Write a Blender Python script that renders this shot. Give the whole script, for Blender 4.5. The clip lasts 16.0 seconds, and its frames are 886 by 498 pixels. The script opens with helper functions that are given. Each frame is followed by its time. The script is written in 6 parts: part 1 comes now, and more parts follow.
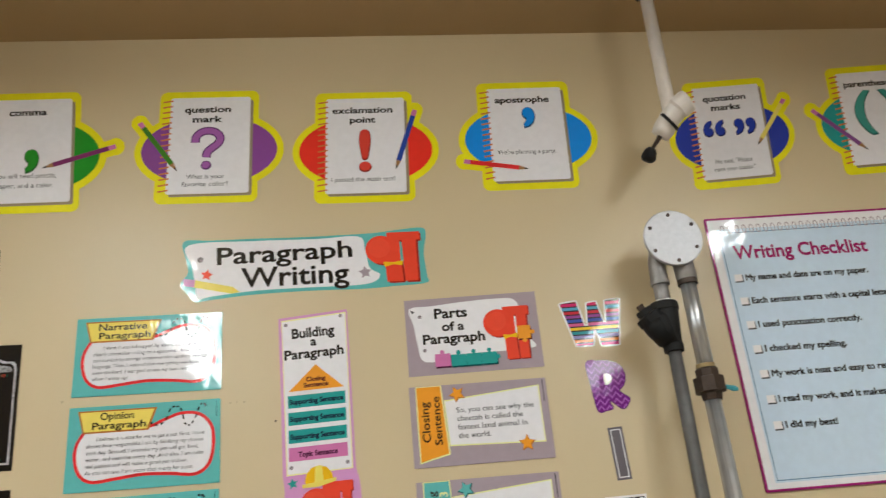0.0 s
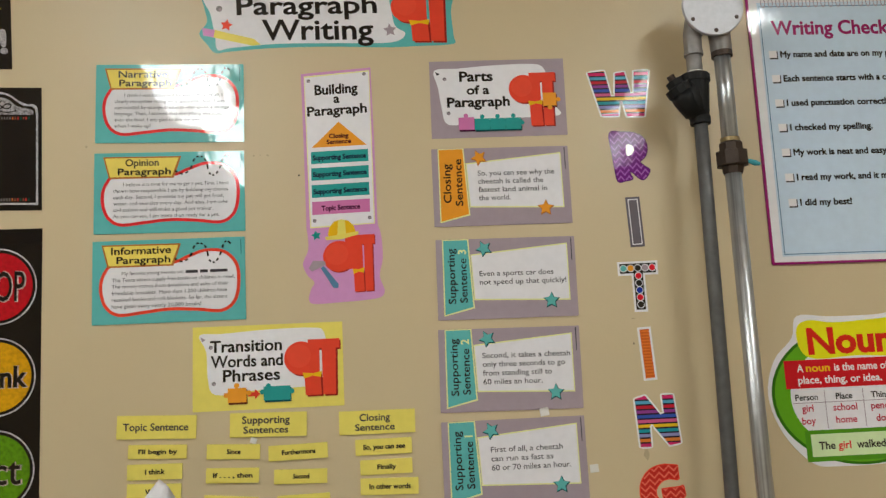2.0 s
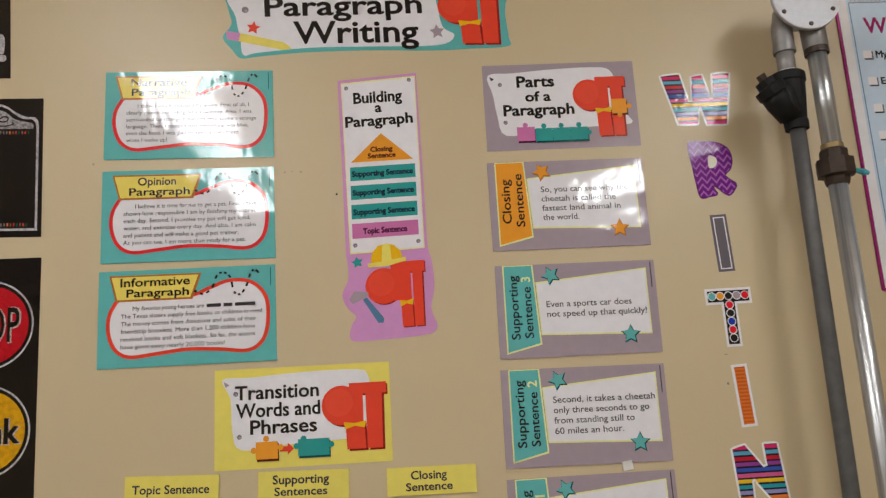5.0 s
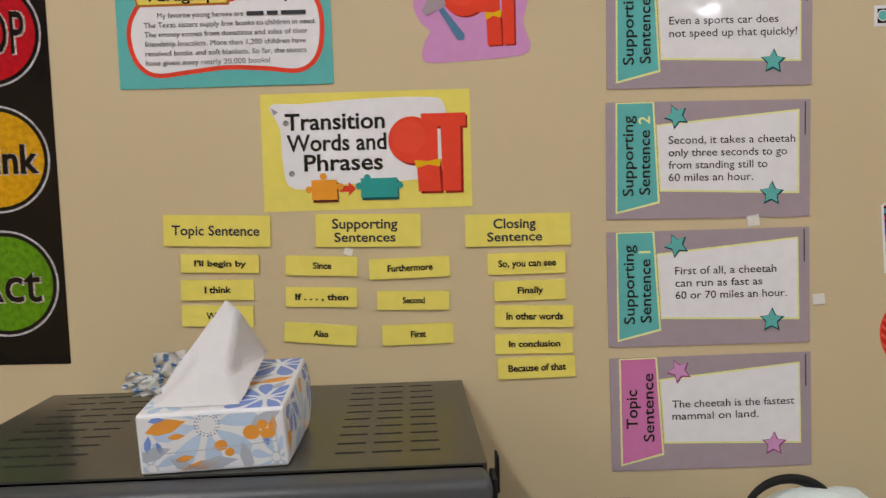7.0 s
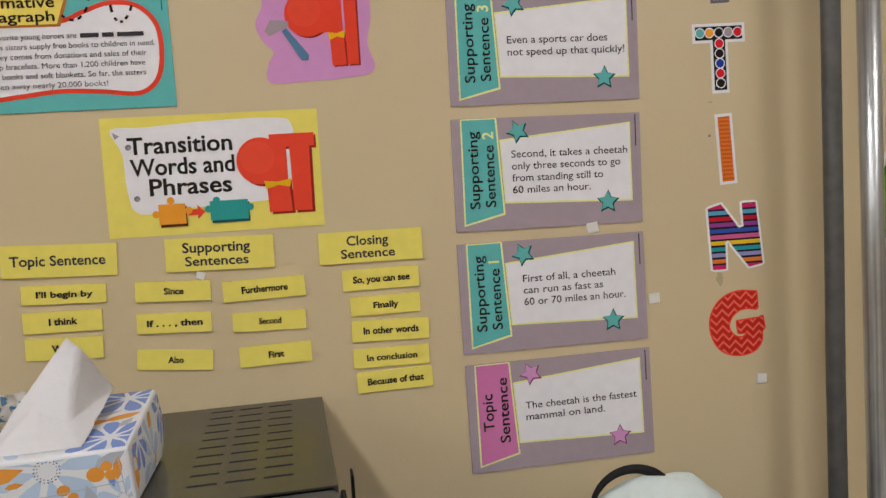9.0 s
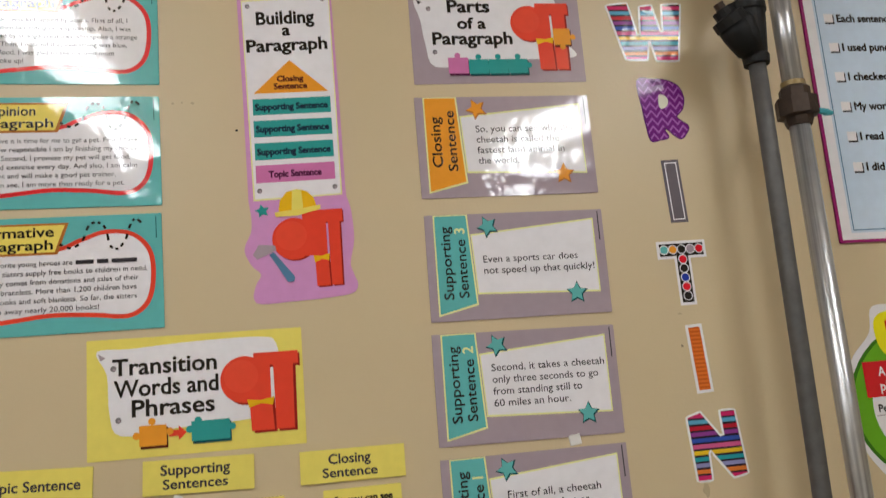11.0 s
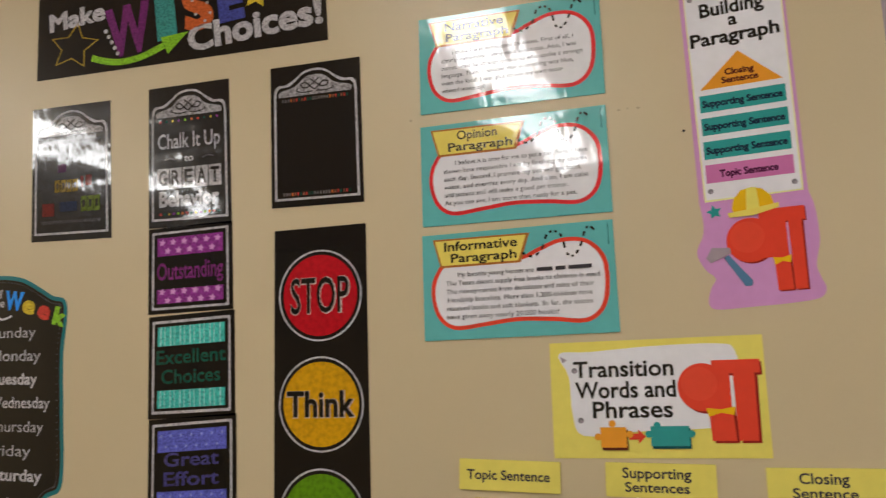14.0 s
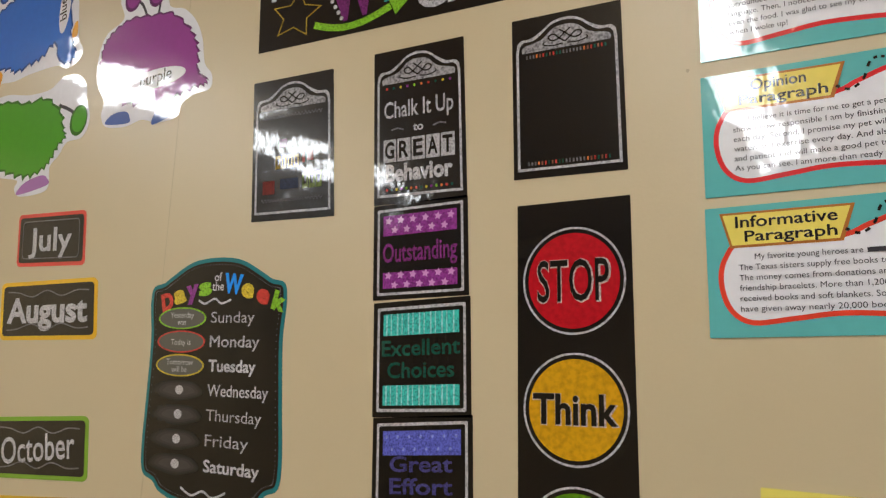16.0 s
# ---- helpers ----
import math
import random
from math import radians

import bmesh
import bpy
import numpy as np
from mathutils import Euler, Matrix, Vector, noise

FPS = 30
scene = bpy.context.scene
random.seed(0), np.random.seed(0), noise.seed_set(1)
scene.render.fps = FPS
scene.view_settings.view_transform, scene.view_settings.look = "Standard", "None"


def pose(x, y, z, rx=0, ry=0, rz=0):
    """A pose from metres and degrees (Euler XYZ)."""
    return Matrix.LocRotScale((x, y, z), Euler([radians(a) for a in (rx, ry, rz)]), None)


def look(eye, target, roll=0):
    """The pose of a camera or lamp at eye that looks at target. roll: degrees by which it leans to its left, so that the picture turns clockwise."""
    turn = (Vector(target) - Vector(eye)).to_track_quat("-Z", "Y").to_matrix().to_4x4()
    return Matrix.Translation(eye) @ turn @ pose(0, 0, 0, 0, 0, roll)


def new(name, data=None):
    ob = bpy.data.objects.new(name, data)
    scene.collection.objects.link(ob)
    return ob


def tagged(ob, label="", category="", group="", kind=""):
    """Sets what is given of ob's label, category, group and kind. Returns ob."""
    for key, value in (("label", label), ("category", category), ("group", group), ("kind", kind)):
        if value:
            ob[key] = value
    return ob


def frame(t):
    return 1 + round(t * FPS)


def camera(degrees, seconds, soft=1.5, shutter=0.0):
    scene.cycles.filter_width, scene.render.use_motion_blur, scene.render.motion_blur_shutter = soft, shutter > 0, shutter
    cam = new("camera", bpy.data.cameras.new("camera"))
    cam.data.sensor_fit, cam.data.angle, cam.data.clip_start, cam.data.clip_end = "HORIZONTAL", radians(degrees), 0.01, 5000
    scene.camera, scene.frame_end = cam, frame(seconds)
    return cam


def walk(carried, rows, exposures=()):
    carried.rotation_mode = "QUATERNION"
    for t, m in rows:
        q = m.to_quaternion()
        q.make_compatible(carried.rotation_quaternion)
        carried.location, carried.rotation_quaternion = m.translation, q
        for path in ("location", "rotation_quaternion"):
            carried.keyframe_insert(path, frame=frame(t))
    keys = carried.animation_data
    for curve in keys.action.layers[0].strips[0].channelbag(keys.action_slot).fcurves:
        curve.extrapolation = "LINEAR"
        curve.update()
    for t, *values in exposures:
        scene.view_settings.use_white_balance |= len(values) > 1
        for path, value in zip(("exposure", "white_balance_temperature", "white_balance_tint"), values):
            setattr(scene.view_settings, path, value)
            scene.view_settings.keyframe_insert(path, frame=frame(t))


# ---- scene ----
cam = camera(57.3, 16.0, soft=1.3, shutter=0.28)
PATH = [
    (0, (0.11, -0.04, 1.492), (0.242, 1.801, 2.262), -5.5),
    (0.5, (0.054, -0.042, 1.484), (0.066, 1.805, 2.249), -4.1),
    (0.8, (0.026, -0.022, 1.487), (0.043, 1.876, 2.118), -2.4),
    (1, (0.014, -0.029, 1.481), (0.022, 1.916, 1.947), -2.3),
    (1.5, (0.032, -0.008, 1.434), (0.046, 1.966, 1.757), -2.5),
    (2, (0.057, -0.013, 1.426), (0.165, 1.962, 1.723), -2.6),
    (2.5, (0.062, -0.018, 1.42), (0.17, 1.961, 1.686), -1.6),
    (3, (0.024, -0.018, 1.419), (0.125, 1.952, 1.751), -1.5),
    (3.2, (0.02, -0.015, 1.432), (0.111, 1.951, 1.791), -1.7),
    (5.3, (-0.041, 0.279, 1.422), (0.067, 2.231, 1.844), -3.6),
    (5.5, (-0.004, 0.325, 1.43), (0.069, 2.281, 1.843), -3.3),
    (6, (0.027, 0.431, 1.428), (0.056, 2.43, 1.461), -2.7),
    (6.2, (0.016, 0.460, 1.422), (0.035, 2.456, 1.300), -2.4),
    (6.3, (0.004, 0.470, 1.417), (0.018, 2.462, 1.240), -2.25),
    (6.4, (-0.011, 0.475, 1.411), (0.000, 2.467, 1.224), -2.1),
    (6.5, (-0.026, 0.478, 1.403), (-0.018, 2.471, 1.24), -2.0),
    (6.7, (-0.055, 0.476, 1.389), (-0.062, 2.471, 1.247), -1.85),
    (7, (-0.093, 0.465, 1.377), (-0.111, 2.461, 1.259), -1.6),
    (7.5, (-0.13, 0.444, 1.381), (-0.163, 2.441, 1.278), -1.4),
    (8, (-0.109, 0.449, 1.404), (-0.102, 2.444, 1.267), -1.5),
    (8.2, (-0.076, 0.455, 1.415), (0.014, 2.444, 1.228), -1.8),
    (10.3, (-0.045, 0.416, 1.4), (0.294, 2.382, 1.531), -4.7),
    (10.5, (-0.051, 0.417, 1.405), (0.286, 2.378, 1.605), -4.6),
    (11, (-0.058, 0.415, 1.417), (0.292, 2.351, 1.773), -4.8),
    (11.5, (-0.068, 0.402, 1.427), (0.302, 2.305, 1.922), -5.2),
    (12, (-0.056, 0.387, 1.44), (0.279, 2.277, 2.002), -5.3),
    (12.5, (-0.041, 0.392, 1.449), (0.003, 2.314, 2.002), -3.1),
    (13, (-0.047, 0.437, 1.438), (-0.34, 2.342, 1.974), -2.2),
    (13.5, (-0.051, 0.454, 1.434), (-0.558, 2.339, 1.87), -1.8),
    (14, (-0.114, 0.42, 1.452), (-0.743, 2.282, 1.821), -1.3),
    (14.5, (-0.203, 0.395, 1.438), (-0.92, 2.219, 1.833), -0.6),
    (15, (-0.292, 0.411, 1.425), (-1.117, 2.191, 1.815), 0.1),
    (15.5, (-0.312, 0.489, 1.421), (-1.288, 2.184, 1.838), 1.7),
    (16, (-0.316, 0.561, 1.443), (-1.322, 2.245, 1.838), 1.8),
]
walk(cam, [(t, look(eye, target, roll)) for t, eye, target, roll in PATH],
     exposures=[(0.0, 0.06, 6330, 4), (0.5, 0.05, 6310, 4), (1.0, -0.15, 6300, 5), (2.0, -0.2, 6450, 4), (2.5, -0.2, 6480, 4), (3.0, -0.22, 6400, 7), (5.4, -0.26, 6440, 10), (6.0, -0.15, 6450, 10), (8.0, -0.15, 6370, 10), (10.5, -0.22, 6420, 9),
                (11.5, -0.22, 6420, 9), (12.5, -0.33, 6700, 10), (13.5, -0.42, 6800, 10), (14.5, -0.28, 6450, 10), (15.5, -0.18, 6380, 9), (16.0, -0.16, 6350, 8)])

WALL = 1.6          # the display wall is the plane y = WALL
CEILING = 2.762     # at x = 0; the ceiling falls 43 mm a metre to the east
FALL = 0.043
LAMP_GLOW = 23.5    # radiance of the fluorescent diffusers

# ---- world ----
world = bpy.data.worlds.new("world")
scene.world = world
world.use_nodes = True
world.node_tree.nodes["Background"].inputs[0].default_value = (0.9, 0.95, 1.0, 1)
world.node_tree.nodes["Background"].inputs[1].default_value = 0.02


# ---- materials ----
def lin(c):
    """Linear colour from 0..255 values."""
    out = []
    for v in c:
        v /= 255
        out.append(v / 12.92 if v < 0.04045 else ((v + 0.055) / 1.055) ** 2.4)
    return tuple(out)


MATS = {}


def base_material(name):
    m = bpy.data.materials.new(name)
    m.use_nodes = True
    nt = m.node_tree
    return m, nt, nt.nodes["Principled BSDF"]


def link(nt, a, b):
    nt.links.new(a, b)


def node(nt, kind, **values):
    n = nt.nodes.new(kind)
    for key, v in values.items():
        n.inputs[key].default_value = v
    return n


def wavy(nt, scale, strength, distance):
    """A bump that follows the place in the room, for warped film and paint."""
    geo = nt.nodes.new("ShaderNodeNewGeometry")
    n = node(nt, "ShaderNodeTexNoise", Scale=scale, Detail=2.0)
    link(nt, geo.outputs["Position"], n.inputs["Vector"])
    b = node(nt, "ShaderNodeBump", Strength=strength, Distance=distance)
    link(nt, n.outputs["Fac"], b.inputs["Height"])
    return b


def varied(nt, colour, amount, scale, detail=4.0):
    """A colour that wanders a little lighter and darker."""
    geo = nt.nodes.new("ShaderNodeNewGeometry")
    n = node(nt, "ShaderNodeTexNoise", Scale=scale, Detail=detail)
    link(nt, geo.outputs["Position"], n.inputs["Vector"])
    mix = nt.nodes.new("ShaderNodeMix")
    mix.data_type = "RGBA"
    mix.inputs["A"].default_value = (*[v * (1 - amount) for v in colour], 1)
    mix.inputs["B"].default_value = (*[min(1, v * (1 + amount)) for v in colour], 1)
    link(nt, n.outputs["Fac"], mix.inputs["Factor"])
    return mix.outputs["Result"]


def laminate(nt, p, film, gloss, ripple=1.0):
    """Glossy film over a print: long level ripples, finer puckers, a soft sheen."""
    geo = nt.nodes.new("ShaderNodeNewGeometry")
    wide = nt.nodes.new("ShaderNodeVectorMath")
    wide.operation = "MULTIPLY"
    wide.inputs[1].default_value = (3.6, 1.0, 7.5)
    link(nt, geo.outputs["Position"], wide.inputs[0])
    n = node(nt, "ShaderNodeTexNoise", Scale=1.0, Detail=2.6, Roughness=0.42)
    link(nt, wide.outputs["Vector"], n.inputs["Vector"])
    b = node(nt, "ShaderNodeBump", Strength=min(1.0, 0.3 * ripple), Distance=0.018)
    link(nt, n.outputs["Fac"], b.inputs["Height"])
    tall = nt.nodes.new("ShaderNodeVectorMath")
    tall.operation = "MULTIPLY"
    tall.inputs[1].default_value = (150.0, 1.0, 26.0)
    link(nt, geo.outputs["Position"], tall.inputs[0])
    fine = node(nt, "ShaderNodeTexNoise", Scale=1.0, Detail=1.0)
    link(nt, tall.outputs["Vector"], fine.inputs["Vector"])
    mid = nt.nodes.new("ShaderNodeVectorMath")
    mid.operation = "MULTIPLY"
    mid.inputs[1].default_value = (34.0, 1.0, 20.0)
    link(nt, geo.outputs["Position"], mid.inputs[0])
    pucker = node(nt, "ShaderNodeTexNoise", Scale=1.0, Detail=2.0, Roughness=0.5)
    link(nt, mid.outputs["Vector"], pucker.inputs["Vector"])
    b1 = node(nt, "ShaderNodeBump", Strength=min(1.0, 0.55 * ripple), Distance=0.0011)
    link(nt, pucker.outputs["Fac"], b1.inputs["Height"])
    link(nt, b.outputs["Normal"], b1.inputs["Normal"])
    b2 = node(nt, "ShaderNodeBump", Strength=0.25, Distance=0.0002)
    link(nt, fine.outputs["Fac"], b2.inputs["Height"])
    link(nt, b1.outputs["Normal"], b2.inputs["Normal"])
    link(nt, b2.outputs["Normal"], p.inputs["Coat Normal"])
    p.inputs["Coat Weight"].default_value = film
    p.inputs["Coat Roughness"].default_value = gloss
    p.inputs["Coat IOR"].default_value = 1.58


def printed(name, rgb, film=1.0, rough=0.45, gain=1.25, gloss=0.07, ripple=1.0, sheen=0.08):
    """Printed card stock under glossy laminating film; rgb 0..255."""
    if name in MATS:
        return MATS[name]
    m, nt, p = base_material(name)
    colour = tuple(min(0.85, v * gain) for v in lin(rgb))
    link(nt, varied(nt, colour, 0.07, 60), p.inputs["Base Color"])
    p.inputs["Roughness"].default_value = rough
    p.inputs["Specular IOR Level"].default_value = sheen
    laminate(nt, p, film, gloss, ripple)
    MATS[name] = m
    return m


def chalky(name, rgb, film=1.0, low=0.45, high=1.25, scale=420.0):
    """Chalk-textured print: broken, grainy colour on black."""
    if name in MATS:
        return MATS[name]
    m, nt, p = base_material(name)
    geo = nt.nodes.new("ShaderNodeNewGeometry")
    n = node(nt, "ShaderNodeTexNoise", Scale=scale, Detail=3.0)
    link(nt, geo.outputs["Position"], n.inputs["Vector"])
    ramp = nt.nodes.new("ShaderNodeValToRGB")
    c = lin(rgb)
    ramp.color_ramp.elements[0].position, ramp.color_ramp.elements[0].color = 0.3, (*[v * low for v in c], 1)
    ramp.color_ramp.elements[1].position, ramp.color_ramp.elements[1].color = 0.6, (*[min(0.8, v * high) for v in c], 1)
    link(nt, n.outputs["Fac"], ramp.inputs["Fac"])
    link(nt, ramp.outputs["Color"], p.inputs["Base Color"])
    p.inputs["Roughness"].default_value = 0.5
    p.inputs["Specular IOR Level"].default_value = 0.08
    laminate(nt, p, film, 0.07)
    MATS[name] = m
    return m


def solid(name, rgb, rough=0.5, metal=0.0, amount=0.12, scale=30, bump=(0, 1, 1), coat=0.0, spec=0.5):
    """A solid surface with wear at two scales; rgb linear."""
    if name in MATS:
        return MATS[name]
    m, nt, p = base_material(name)
    link(nt, varied(nt, rgb, amount, scale, 6.0), p.inputs["Base Color"])
    p.inputs["Roughness"].default_value = rough
    p.inputs["Metallic"].default_value = metal
    p.inputs["Coat Weight"].default_value = coat
    p.inputs["Specular IOR Level"].default_value = spec
    if bump[0]:
        link(nt, wavy(nt, *bump).outputs["Normal"], p.inputs["Normal"])
    MATS[name] = m
    return m


def banded(name, colours, count, axis="Z", zig=0.0, zig_count=6.0, film=1.0):
    """Printed stripes, or zigzag stripes, across the thing's own box."""
    m, nt, p = base_material(name)
    tc = nt.nodes.new("ShaderNodeTexCoord")
    sep = nt.nodes.new("ShaderNodeSeparateXYZ")
    link(nt, tc.outputs["Generated"], sep.inputs[0])
    along = sep.outputs[axis]
    if zig:
        tri = nt.nodes.new("ShaderNodeMath")
        tri.operation = "PINGPONG"
        tri.inputs[1].default_value = 0.5 / zig_count
        link(nt, sep.outputs["X"], tri.inputs[0])
        mul = nt.nodes.new("ShaderNodeMath")
        mul.operation = "MULTIPLY_ADD"
        mul.inputs[1].default_value = zig
        link(nt, tri.outputs[0], mul.inputs[0])
        link(nt, along, mul.inputs[2])
        along = mul.outputs[0]
    times = nt.nodes.new("ShaderNodeMath")
    times.operation = "MULTIPLY"
    times.inputs[1].default_value = count
    link(nt, along, times.inputs[0])
    fract = nt.nodes.new("ShaderNodeMath")
    fract.operation = "FRACT"
    link(nt, times.outputs[0], fract.inputs[0])
    ramp = nt.nodes.new("ShaderNodeValToRGB")
    ramp.color_ramp.interpolation = "CONSTANT"
    el = ramp.color_ramp.elements
    while len(el) < len(colours):
        el.new(0.5)
    for k, c in enumerate(colours):
        el[k].position = k / len(colours)
        el[k].color = (*[min(0.85, v * 1.05) for v in lin(c)], 1)
    link(nt, fract.outputs[0], ramp.inputs["Fac"])
    link(nt, ramp.outputs["Color"], p.inputs["Base Color"])
    p.inputs["Roughness"].default_value = 0.45
    p.inputs["Specular IOR Level"].default_value = 0.08
    laminate(nt, p, film, 0.07)
    return m


def reflection_streaked(name, rgb, rough, metal):
    """Metal tube: reflections painted as fine light and dark streaks along its length, plus blotches of wear."""
    m, nt, p = base_material(name)
    geo = nt.nodes.new("ShaderNodeNewGeometry")
    along = nt.nodes.new("ShaderNodeVectorMath")
    along.operation = "MULTIPLY"
    # stretched along z, so the colour carries the bright and dark reflections
    along.inputs[1].default_value = (190.0, 190.0, 2.5)
    link(nt, geo.outputs["Position"], along.inputs[0])
    n = node(nt, "ShaderNodeTexNoise", Scale=1.0, Detail=3.0)
    link(nt, along.outputs["Vector"], n.inputs["Vector"])
    ramp = nt.nodes.new("ShaderNodeValToRGB")
    ramp.color_ramp.elements[0].position, ramp.color_ramp.elements[0].color = 0.36, (*[v * 0.6 for v in rgb], 1)
    ramp.color_ramp.elements[1].position, ramp.color_ramp.elements[1].color = 0.6, (*rgb, 1)
    link(nt, n.outputs["Fac"], ramp.inputs["Fac"])
    mix = nt.nodes.new("ShaderNodeMix")
    mix.data_type, mix.blend_type = "RGBA", "MULTIPLY"
    mix.inputs["Factor"].default_value = 0.6
    link(nt, ramp.outputs["Color"], mix.inputs["A"])
    link(nt, varied(nt, (0.82, 0.82, 0.82), 0.22, 45, 5.0), mix.inputs["B"])
    link(nt, mix.outputs["Result"], p.inputs["Base Color"])
    p.inputs["Roughness"].default_value = rough
    p.inputs["Metallic"].default_value = metal
    link(nt, wavy(nt, 60, 0.2, 0.002).outputs["Normal"], p.inputs["Normal"])
    return m


def glow(name, colour, strength):
    m, nt, p = base_material(name)
    p.inputs["Base Color"].default_value = (0.8, 0.8, 0.8, 1)
    p.inputs["Emission Color"].default_value = (*colour, 1)
    p.inputs["Emission Strength"].default_value = strength
    return m


M_WALL = solid("cream_wall_paint", (0.605, 0.49, 0.305), 0.38, 0, 0.035, 3.0, (170, 0.06, 0.004), spec=0.35)
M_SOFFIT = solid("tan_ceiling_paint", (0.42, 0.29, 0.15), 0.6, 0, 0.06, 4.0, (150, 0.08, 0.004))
M_FLOOR = solid("speckled_vinyl_floor", (0.36, 0.31, 0.25), 0.35, 0, 0.2, 90.0)
M_BLACK = printed("black_chalkboard_print", (10, 6, 6), gain=1.0, gloss=0.07)
M_BLACKLOOSE = printed("black_print_under_loose_film", (15, 11, 12), rough=0.3, gain=1.0, gloss=0.08, ripple=1.3, sheen=0.13)
M_INK = printed("black_ink", (22, 20, 22), gain=1.0)
M_GREYINK = printed("grey_ink", (62, 60, 66), gain=1.0)
M_NAVY = printed("navy_ink", (16, 40, 62), gain=1.0)
M_PAPER = printed("white_print", (214, 212, 221))
M_CREAM = printed("cream_print", (232, 218, 150))
M_TEAL = printed("teal_print", (88, 166, 164))
M_TEALSHADE = printed("shaded_teal_print", (14, 74, 76))
M_TEALDARK = printed("dark_teal_print", (38, 140, 136))
M_GREY = printed("mauve_grey_print", (152, 138, 146))
M_YELLOW = printed("yellow_card_print", (220, 201, 98))
M_BRIGHTYELLOW = printed("bright_yellow_print", (238, 208, 22))
M_BANNER = printed("amber_banner_print", (226, 196, 92))
M_BROWN = printed("brown_edge_print", (168, 104, 44))
M_ORANGE = printed("orange_print", (232, 142, 40))
M_GROMMET = printed("dark_grommet_print", (118, 114, 116))
M_REDORANGE = printed("red_orange_print", (212, 62, 42))
M_RED = printed("red_print", (206, 40, 44))
M_CRIMSON = printed("crimson_print", (206, 22, 40))
M_LILAC = printed("lilac_print", (192, 136, 184))
M_PINK = printed("pink_print", (190, 108, 158))
M_STARPINK = printed("shaded_pink_print", (132, 66, 108))
M_MAGENTA = printed("magenta_print", (140, 26, 98))
M_GREEN = printed("green_print", (30, 132, 32))
M_LEAF = printed("leaf_green_print", (92, 156, 26))
M_BLUE = printed("blue_print", (20, 128, 214))
M_NAVYBLUE = printed("deep_blue_print", (26, 50, 150))
M_PALEBLUE = printed("pale_blue_print", (184, 200, 226))
M_REDDARK = printed("dark_red_print", (138, 28, 22))
M_REDLIGHT = printed("light_red_print", (217, 70, 48))
M_MAROON = printed("maroon_ink", (92, 34, 20), gain=1.0)
M_PLUM = printed("plum_ink", (80, 22, 62), gain=1.0)
M_GOLD = printed("golden_print", (222, 168, 20))
M_CHALK = chalky("white_chalk_print", (184, 180, 182))
M_CHALKDIM = chalky("dim_chalk_print", (110, 106, 106))
M_CHALKPURPLE = chalky("purple_chalk_print", (140, 50, 136))
M_CHALKTEAL = chalky("teal_chalk_print", (64, 190, 176))
M_CHALKGREEN = chalky("green_chalk_print", (16, 78, 62))
M_CHALKBLUE = chalky("violet_chalk_print", (92, 98, 190))
M_CHALKORANGE = chalky("orange_chalk_print", (216, 110, 50))
M_CHALKGOLD = chalky("gold_chalk_print", (220, 184, 50))
M_CHALKLIME = chalky("lime_chalk_print", (130, 186, 40))
M_CHALKRED = chalky("red_chalk_print", (200, 60, 50))
M_STEEL = reflection_streaked("galvanised_steel", (0.68, 0.69, 0.69), 0.34, 0.75)
M_CAST = solid("dull_cast_zinc", (0.25, 0.235, 0.225), 0.5, 0.5, 0.3, 60, (90, 0.3, 0.002))
M_ZINC = solid("painted_grey_conduit", (0.105, 0.103, 0.1), 0.5, 0.3, 0.45, 45, (90, 0.3, 0.002))
M_ALU = solid("brushed_aluminium", (0.43, 0.425, 0.435), 0.52, 0.6, 0.14, 80, (70, 0.15, 0.001))
M_RUBBER = solid("black_rubber", (0.008, 0.008, 0.008), 0.58, 0, 0.3, 60, (80, 0.3, 0.003), spec=0.25)
M_RUST = solid("rusty_brown_iron", (0.06, 0.041, 0.031), 0.55, 0.5, 0.35, 70, (120, 0.4, 0.003))
M_WHITEPIPE = solid("white_painted_pipe", (0.72, 0.66, 0.60), 0.4, 0, 0.08, 40, (60, 0.1, 0.002))
M_CART = solid("dark_olive_powder_coat", (0.04, 0.038, 0.032), 0.27, 0.0, 0.12, 120, (500, 0.12, 0.0006))
M_CARTTRIM = solid("charcoal_plastic", (0.055, 0.058, 0.064), 0.4, 0, 0.15, 100, (400, 0.2, 0.0008))
M_DARK = solid("dark_interior", (0.006, 0.006, 0.006), 0.8, 0, 0.2, 40)
M_TISSUE = solid("white_tissue_paper", (0.64, 0.625, 0.635), 0.85, 0, 0.03, 60, (160, 0.25, 0.003), spec=0.2)
M_BOX = solid("white_carton", (0.74, 0.75, 0.78), 0.5, 0, 0.04, 60)
M_TEALTAPE = solid("teal_tape", (0.05, 0.35, 0.42), 0.5)
M_TACK = solid("white_mounting_tack", (0.74, 0.72, 0.68), 0.6)
M_LAMPFRAME = solid("white_lamp_frame", (0.75, 0.75, 0.73), 0.5)
M_LAMP = glow("fluorescent_diffuser", (0.975, 0.985, 1.0), LAMP_GLOW)


# ---- mesh helpers ----
def mesh_object(name, verts, faces, material, parent=None, smooth=False):
    me = bpy.data.meshes.new(name)
    me.from_pydata(verts, [], faces)
    me.materials.append(material)
    if smooth:
        me.shade_smooth()
    ob = new(name, me)
    if parent:
        ob.parent = parent
    return ob


def part(name, bm, material, parent=None, label="", smooth=False):
    me = bpy.data.meshes.new(name)
    bmesh.ops.recalc_face_normals(bm, faces=bm.faces)
    bm.to_mesh(me)
    bm.free()
    me.materials.append(material)
    if smooth:
        me.shade_smooth()
    ob = new(name, me)
    if parent:
        ob.parent = parent
    return tagged(ob, label)


